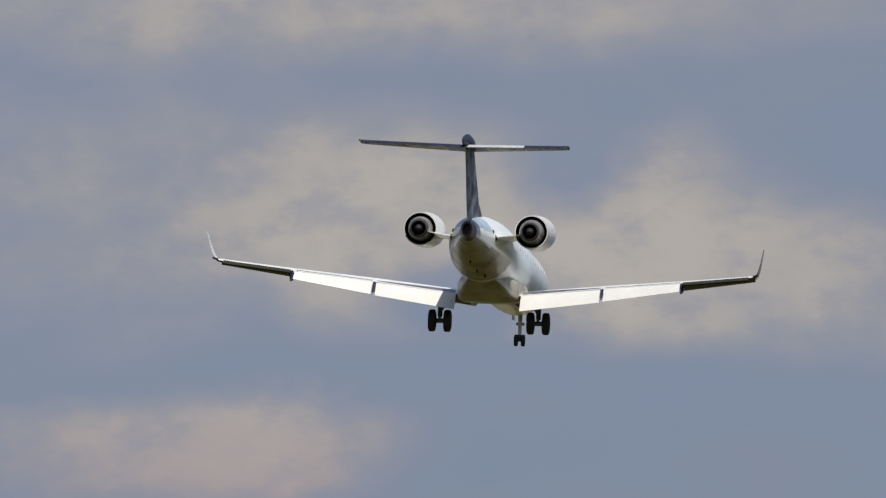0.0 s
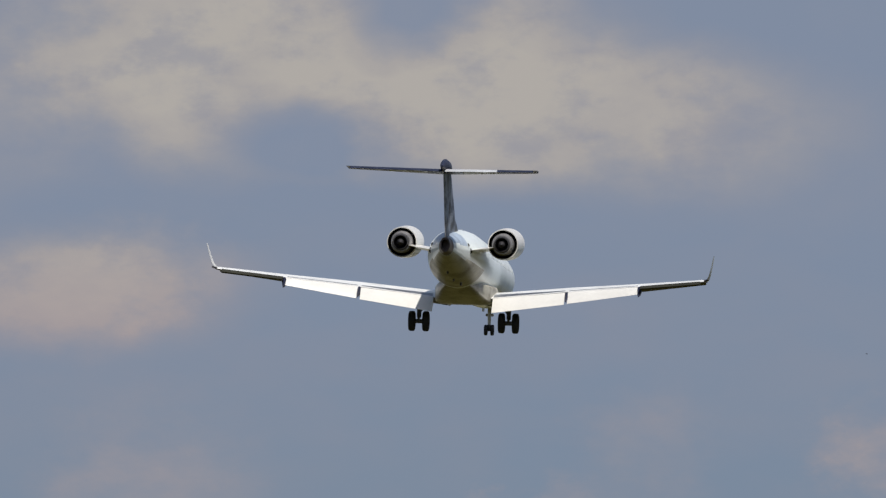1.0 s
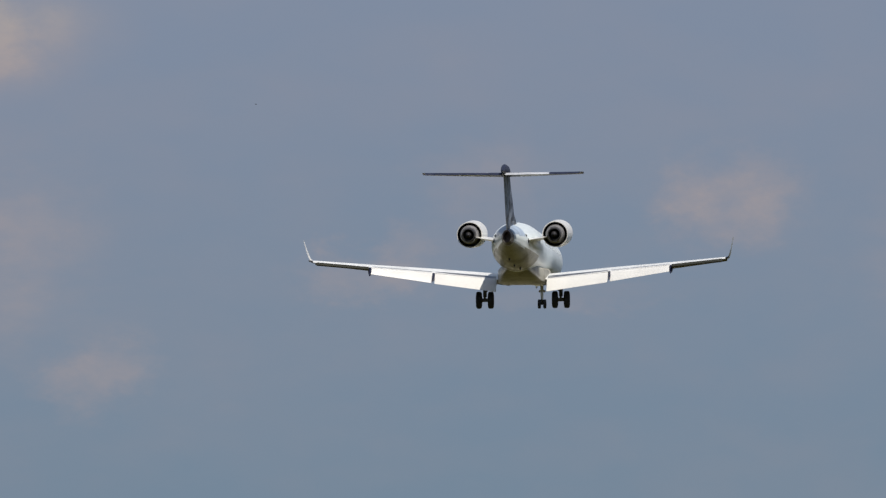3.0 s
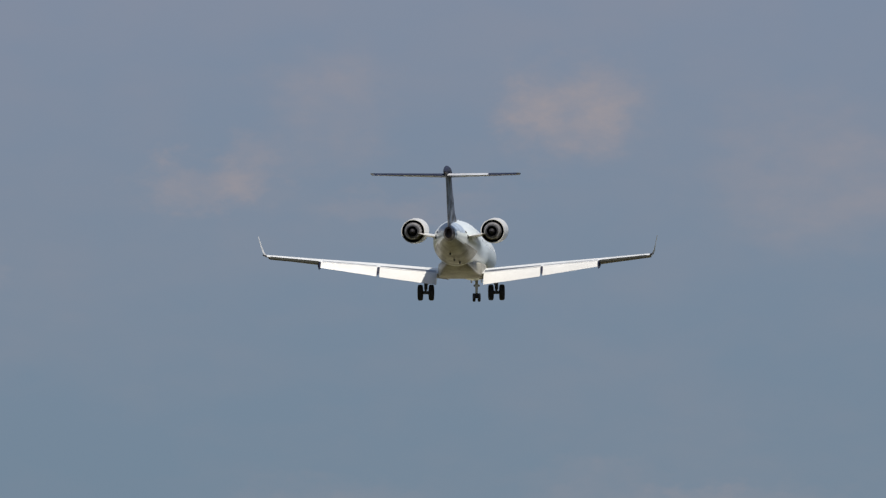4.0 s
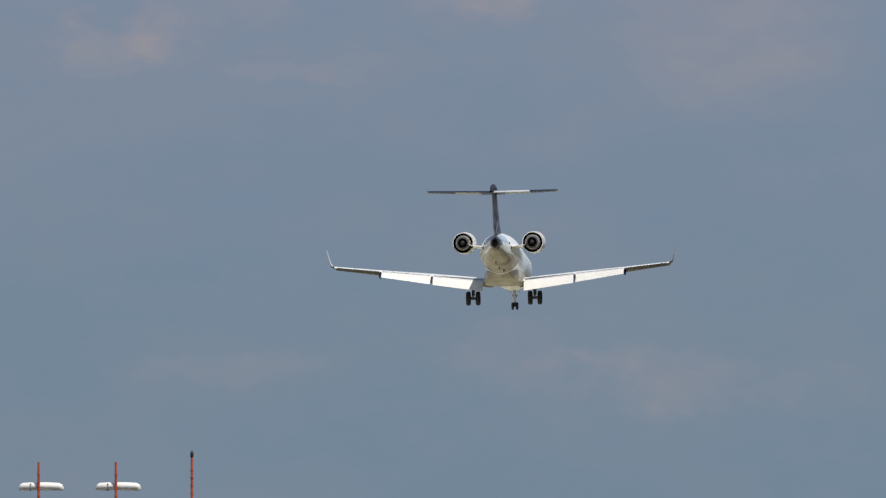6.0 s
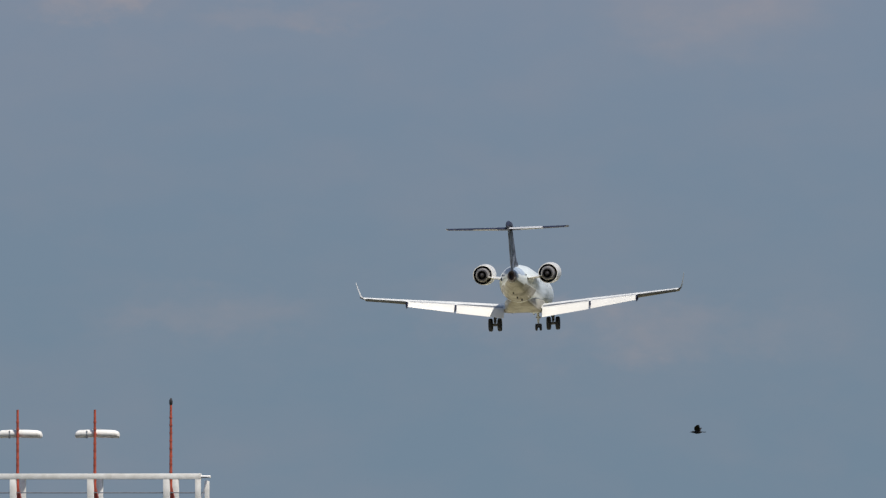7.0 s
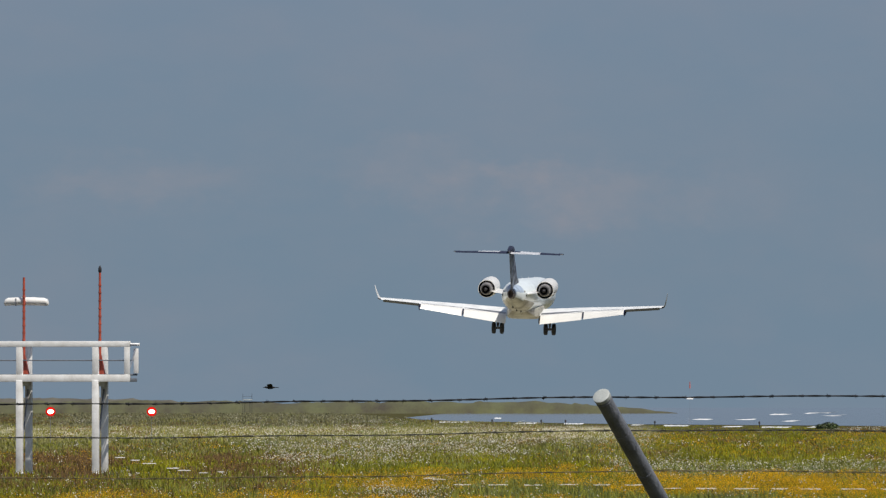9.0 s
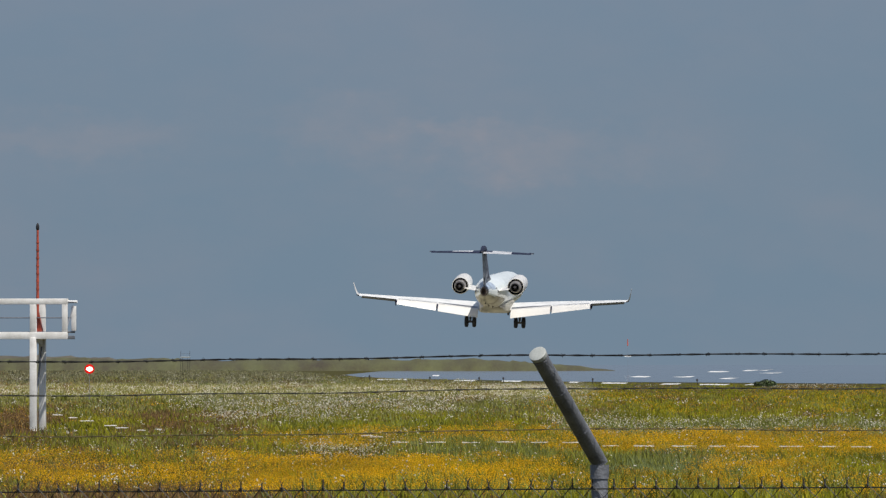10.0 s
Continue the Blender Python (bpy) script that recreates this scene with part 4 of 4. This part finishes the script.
def white_marker(x, y, length, turn=0):
    """A thin white rail on two short dark pegs in the grass."""
    rnd = random.Random(int(x * 100 + y))
    length *= .7
    rings = []
    for k in range(9):
        t = k / 8 - .5
        a, h = .006 * rnd.uniform(-1, 1), .014 * rnd.uniform(.5, 1.3) * (.6 if k in (0, 8) else 1)
        rings.append([Vector((t * length, .025 * p, .21 + a + h * q)) for p, q in ((-1, -1), (1, -1), (1, 1), (-1, 1))])
    b = part("edge_rail", loft(rings), BOARDWHITE)
    for e in (-.3, .3):
        part("peg", tube((e * length, 0, 0), (e * length, 0, .185), .012, n=6), SOOT, b)
    b.matrix_basis = pose(x, y, 0, 0, 0, turn)
    tagged(b, "thin weathered white rail low among the flowers", "rail", "white rails in the meadow")


for k, u in enumerate((34, 97, 158, 221, 280, 338)):
    white_marker(u * 451 / F, 451 - (k % 3), .66 + .12 * (k % 2), 3 - 2 * (k % 3))
for k, u in enumerate((406, 465, 535, 593, 647, 722, 783, 843)):
    white_marker(u * 432 / F, 432 - k * .6, .62 + .15 * (k % 3), 4 - 3 * (k % 3))
for u, d, l, a in ((-572, 722, .7, 40), (-545, 690, .6, 35), (-520, 655, .8, 30), (-478, 610, .7, 35), (-458, 592, .6, 10), (-424, 572, .4, 0), (-393, 580, .3, 10), (-24, 532, .5, 5), (-8, 525, .55, -8)):
    white_marker(u * d * .916 / F, d * .916, l, a)


# runway paint, seen at a flat angle
def marking(x1, x2, y1, y2):
    """A worn painted bar with uneven long edges."""
    rnd = random.Random(int(x1 * 10 + y1))
    n = 9
    k = y2 / y1
    wear = lambda e: (y2 - y1) * rnd.uniform(0, .2) * (1.0 if 0 < e < n else 2)
    near = [(x1 + (x2 - x1) * e / n, y1 + wear(e)) for e in range(n + 1)]
    far = [((x1 + (x2 - x1) * e / n) * k, y2 - wear(e)) for e in range(n, -1, -1)]
    m = flat_sheet("runway_marking", near + far, .03, PAINT)
    tagged(m, "white painted marking on the runway", "runway marking", "markings of the runway", "structure")


for u, w, dip in ((460, 26, 37), (540, 38, 37), (593, 26, 28), (620, 32, 40), (653, 30, 26), (686, 18, 25), (413, 50, 48.5), (342, 25, 47), (511, 40, 50), (589, 55, 51),
                  (148, 45, 44), (97, 20, 35), (232, 40, 45), (700, 40, 30), (660, 30, 51), (20, 60, 42)):
    d = 2.5 * F / dip
    half = w / 2.3 if dip > 41 else w / 3.4
    marking((u - half) * d / F, (u + half) * d / F, d, d + d * d * 2.6 / (2.5 * F))


def shrub(x, y, r, h, seed, name="shrub"):
    rnd = random.Random(seed)
    t = new(name)
    tagged(t, "small dark green rounded shrub at the meadow's edge", "shrub")
    bm = bmesh.new()
    for k in range(5):
        tube((0, 0, 0), (rnd.uniform(-.5, .5) * r, rnd.uniform(-.4, .4) * r, h * rnd.uniform(.5, .9)), .03, .012, n=5, bm=bm)
    part("stems", bm, DRY, t)
    bm = bmesh.new()
    for k in range(420):
        a, q = rnd.uniform(0, 6.28), math.sqrt(rnd.random())
        zz = rnd.uniform(.05, 1) * h * (1 - .55 * q * q)
        c = Vector((r * q * math.cos(a), r * q * .7 * math.sin(a), zz))
        n = Vector((rnd.gauss(0, 1), rnd.gauss(0, 1), rnd.gauss(0, 1))).normalized()
        e = n.orthogonal().normalized() * .12 * rnd.uniform(.6, 1.3)
        g = n.cross(e)
        bm.faces.new([bm.verts.new(c + e), bm.verts.new(c + g * .6), bm.verts.new(c - e), bm.verts.new(c - g * .6 + n * .03)])
    part("crown", bm, SHRUB, t, smooth=False)
    t.matrix_basis = pose(x, y, 0)


shrub(680 * 1400 / F, 1400, 1.0, .62, 3)


def far_mast(u, d, h):
    m = new("marker_mast")
    tagged(m, "far thin mast with an orange marker over a pale board", "mast")
    part("pole", tube((0, 0, 0), (0, 0, h - .9), .010, n=8), GALV, m)
    part("marker", block(0, 0, h - 2.3, .9, .3, .18, .02), BOARDWHITE, m)
    part("marker", tube((0, 0, h - .9), (0, 0, h), .085, .05, 8), ORANGE, m)
    m.matrix_basis = pose(u * d / F, d, 0)


far_mast(437, 2300, 4.9)


def far_frame(u, d):
    """Far goal-post frame with a pale box between its posts."""
    m = new("equipment_frame")
    tagged(m, "far dark metal frame with a pale box", "equipment frame")
    for x in (-.7, .7):
        part("post", tube((x, 0, 0), (x, 0, 3.4), .025, n=8), SOOT, m)
    part("crossbar", tube((-.7, 0, 2.95), (.7, 0, 2.95), .015, n=8), SOOT, m)
    part("box", block(0, 0, 2.42, 1.5, .6, .16, .03), CAPMETAL, m, "pale equipment box")
    for x in (-.4, .4):
        part("leg", tube((x, 0, 0), (x, 0, 2.34), .03, n=8), SOOT, m)
    m.matrix_basis = pose(u * d / F, d, 0)


far_frame(-346, 2600)


# ---- birds ----
def bird(span):
    b = new("bird")
    tagged(b, "small black bird flapping over the meadow", "bird")
    s = span
    part("body", loft([[Vector((r * s * math.cos(a), y * s, z * s + r * s * math.sin(a))) for a in [2 * math.pi * k / 12 for k in range(12)]]
                       for y, r, z in ((.36, .005, .0), (.30, .025, .005), (.24, .05, .01), (.18, .05, .0), (.08, .075, -.01), (-.06, .07, -.01), (-.18, .035, 0), (-.22, .02, 0))]), FEATHER, b)
    part("tail", loft([foil((x * s, -.17 * s, 0), (x * s * 2.2, -.40 * s, 0), (0, 0, 1), .015 * s, 5) for x in (-.04, 0, .04)]), FEATHER, b)
    part("beak", tube((0, .34 * s, 0), (0, .42 * s, -.01 * s), .016 * s, .002 * s, 6), SOOT, b)
    ws = []
    for k in (-1, 1):
        w = part("wing", loft([foil((k * x * s, l * s, z * s), (k * x * s, t * s, z * s), (0, 0, 1), .03 * s * (1 - x), 6) for x, l, t, z in
                               ((.0, .13, -.12, 0), (.12, .16, -.12, .02), (.24, .15, -.13, .03), (.36, .08, -.13, .02), (.47, -.02, -.14, .0))]), FEATHER, b)
        w.location = (k * .03 * s, 0, .02 * s)
        ws.append((w, k))
    return b, ws


crow, crow_wings = bird(.92)
swift, swift_wings = bird(.36)


# ---- motion of the jet and the birds ----
def fly(x, y, z, yaw, pitch, roll):
    return pose(x, y, z, 0, 0, -yaw) @ pose(0, 0, 0, pitch) @ pose(0, 0, 0, 0, roll)


def flap_rows(k, s, rate, phase, up):
    rows = []
    n = int(10 * rate * 4)
    for j in range(n + 1):
        t = min(10.0, j / (rate * 4))
        a = up * math.sin(2 * math.pi * rate * t + phase) + 6
        rows.append((t, pose(k * .03 * s, 0, .02 * s, 0, -k * a, 0)))
    return rows


def motions():
    walk(jet, [
        (0.0, fly(-25.30, 695.76, 39.43, 2.89, 0.91, 2.16)),
        (0.5, fly(-23.57, 730.47, 37.61, 2.88, 1.47, 2.56)),
        (1.0, fly(-21.83, 765.20, 35.84, 2.89, 1.93, 1.74)),
        (1.5, fly(-20.05, 799.96, 34.16, 2.96, 2.15, 1.10)),
        (2.0, fly(-18.17, 834.73, 32.57, 2.98, 2.16, 0.81)),
        (2.2, fly(-17.39, 848.64, 31.96, 3.01, 2.13, 0.89)),
        (3.3, fly(-12.70, 925.24, 28.84, 3.12, 1.50, -0.69)),
        (3.5, fly(-11.81, 939.17, 28.31, 3.09, 1.40, -0.59)),
        (4.0, fly(-9.59, 974.03, 27.00, 2.91, 1.14, -0.16)),
        (4.5, fly(-7.40, 1008.91, 25.67, 2.53, 0.77, -1.13)),
        (5.0, fly(-5.34, 1043.80, 24.28, 2.14, 0.28, -3.53)),
        (5.5, fly(-3.52, 1078.72, 22.76, 2.12, -0.13, -5.79)),
        (6.0, fly(-2.04, 1113.66, 21.01, 2.64, -0.28, -0.84)),
        (7.5, fly(2.17, 1218.60, 14.24, 4.32, 1.50, -2.02)),
        (8.0, fly(3.62, 1253.62, 11.80, 4.73, 2.21, -0.20)),
        (8.5, fly(4.93, 1288.66, 9.57, 5.39, 2.83, 0.28)),
        (9.0, fly(6.36, 1323.72, 7.61, 5.67, 3.38, 1.72)),
        (9.5, fly(7.90, 1358.80, 6.08, 5.54, 3.72, 2.35)),
        (10.0, fly(9.47, 1393.90, 4.91, 5.26, 4.05, 1.36)),
    ])
    at = lambda u, v, d: (u * d / F, d, 2.5 + v * d / F)
    walk(crow, [(t, pose(*at(u, v, 750), 0, bank, 80)) for t, u, v, bank in ((0, 2700, 700, 0), (5, 1010, 330, 0), (6.2, 603, 236, 0), (7.5, 173, 140, 14), (8, 42, 100, 4), (8.5, -116, 50, -12),
                                                                       (9, -305, 21, 10), (9.4, -470, 8, 0), (9.7, -600, 2, 0), (10, -730, 4, 0))])
    walk(swift, [(t, pose(*at(u, v, 1500), 0, 0, 85)) for t, u, v in ((0, 250, 1250), (1, -134, 1257), (1.5, -264, 1262), (2, -491, 1243), (3.3, -1033, 1270), (3.5, -1090, 1284), (5, -1700, 1310), (10, -3700, 1400))])
    for w, k in crow_wings:
        walk(w, flap_rows(k, .92, 2.6, .5, 32))
    for w, k in swift_wings:
        walk(w, flap_rows(k, .36, 4.5, 0, 38))


motions()
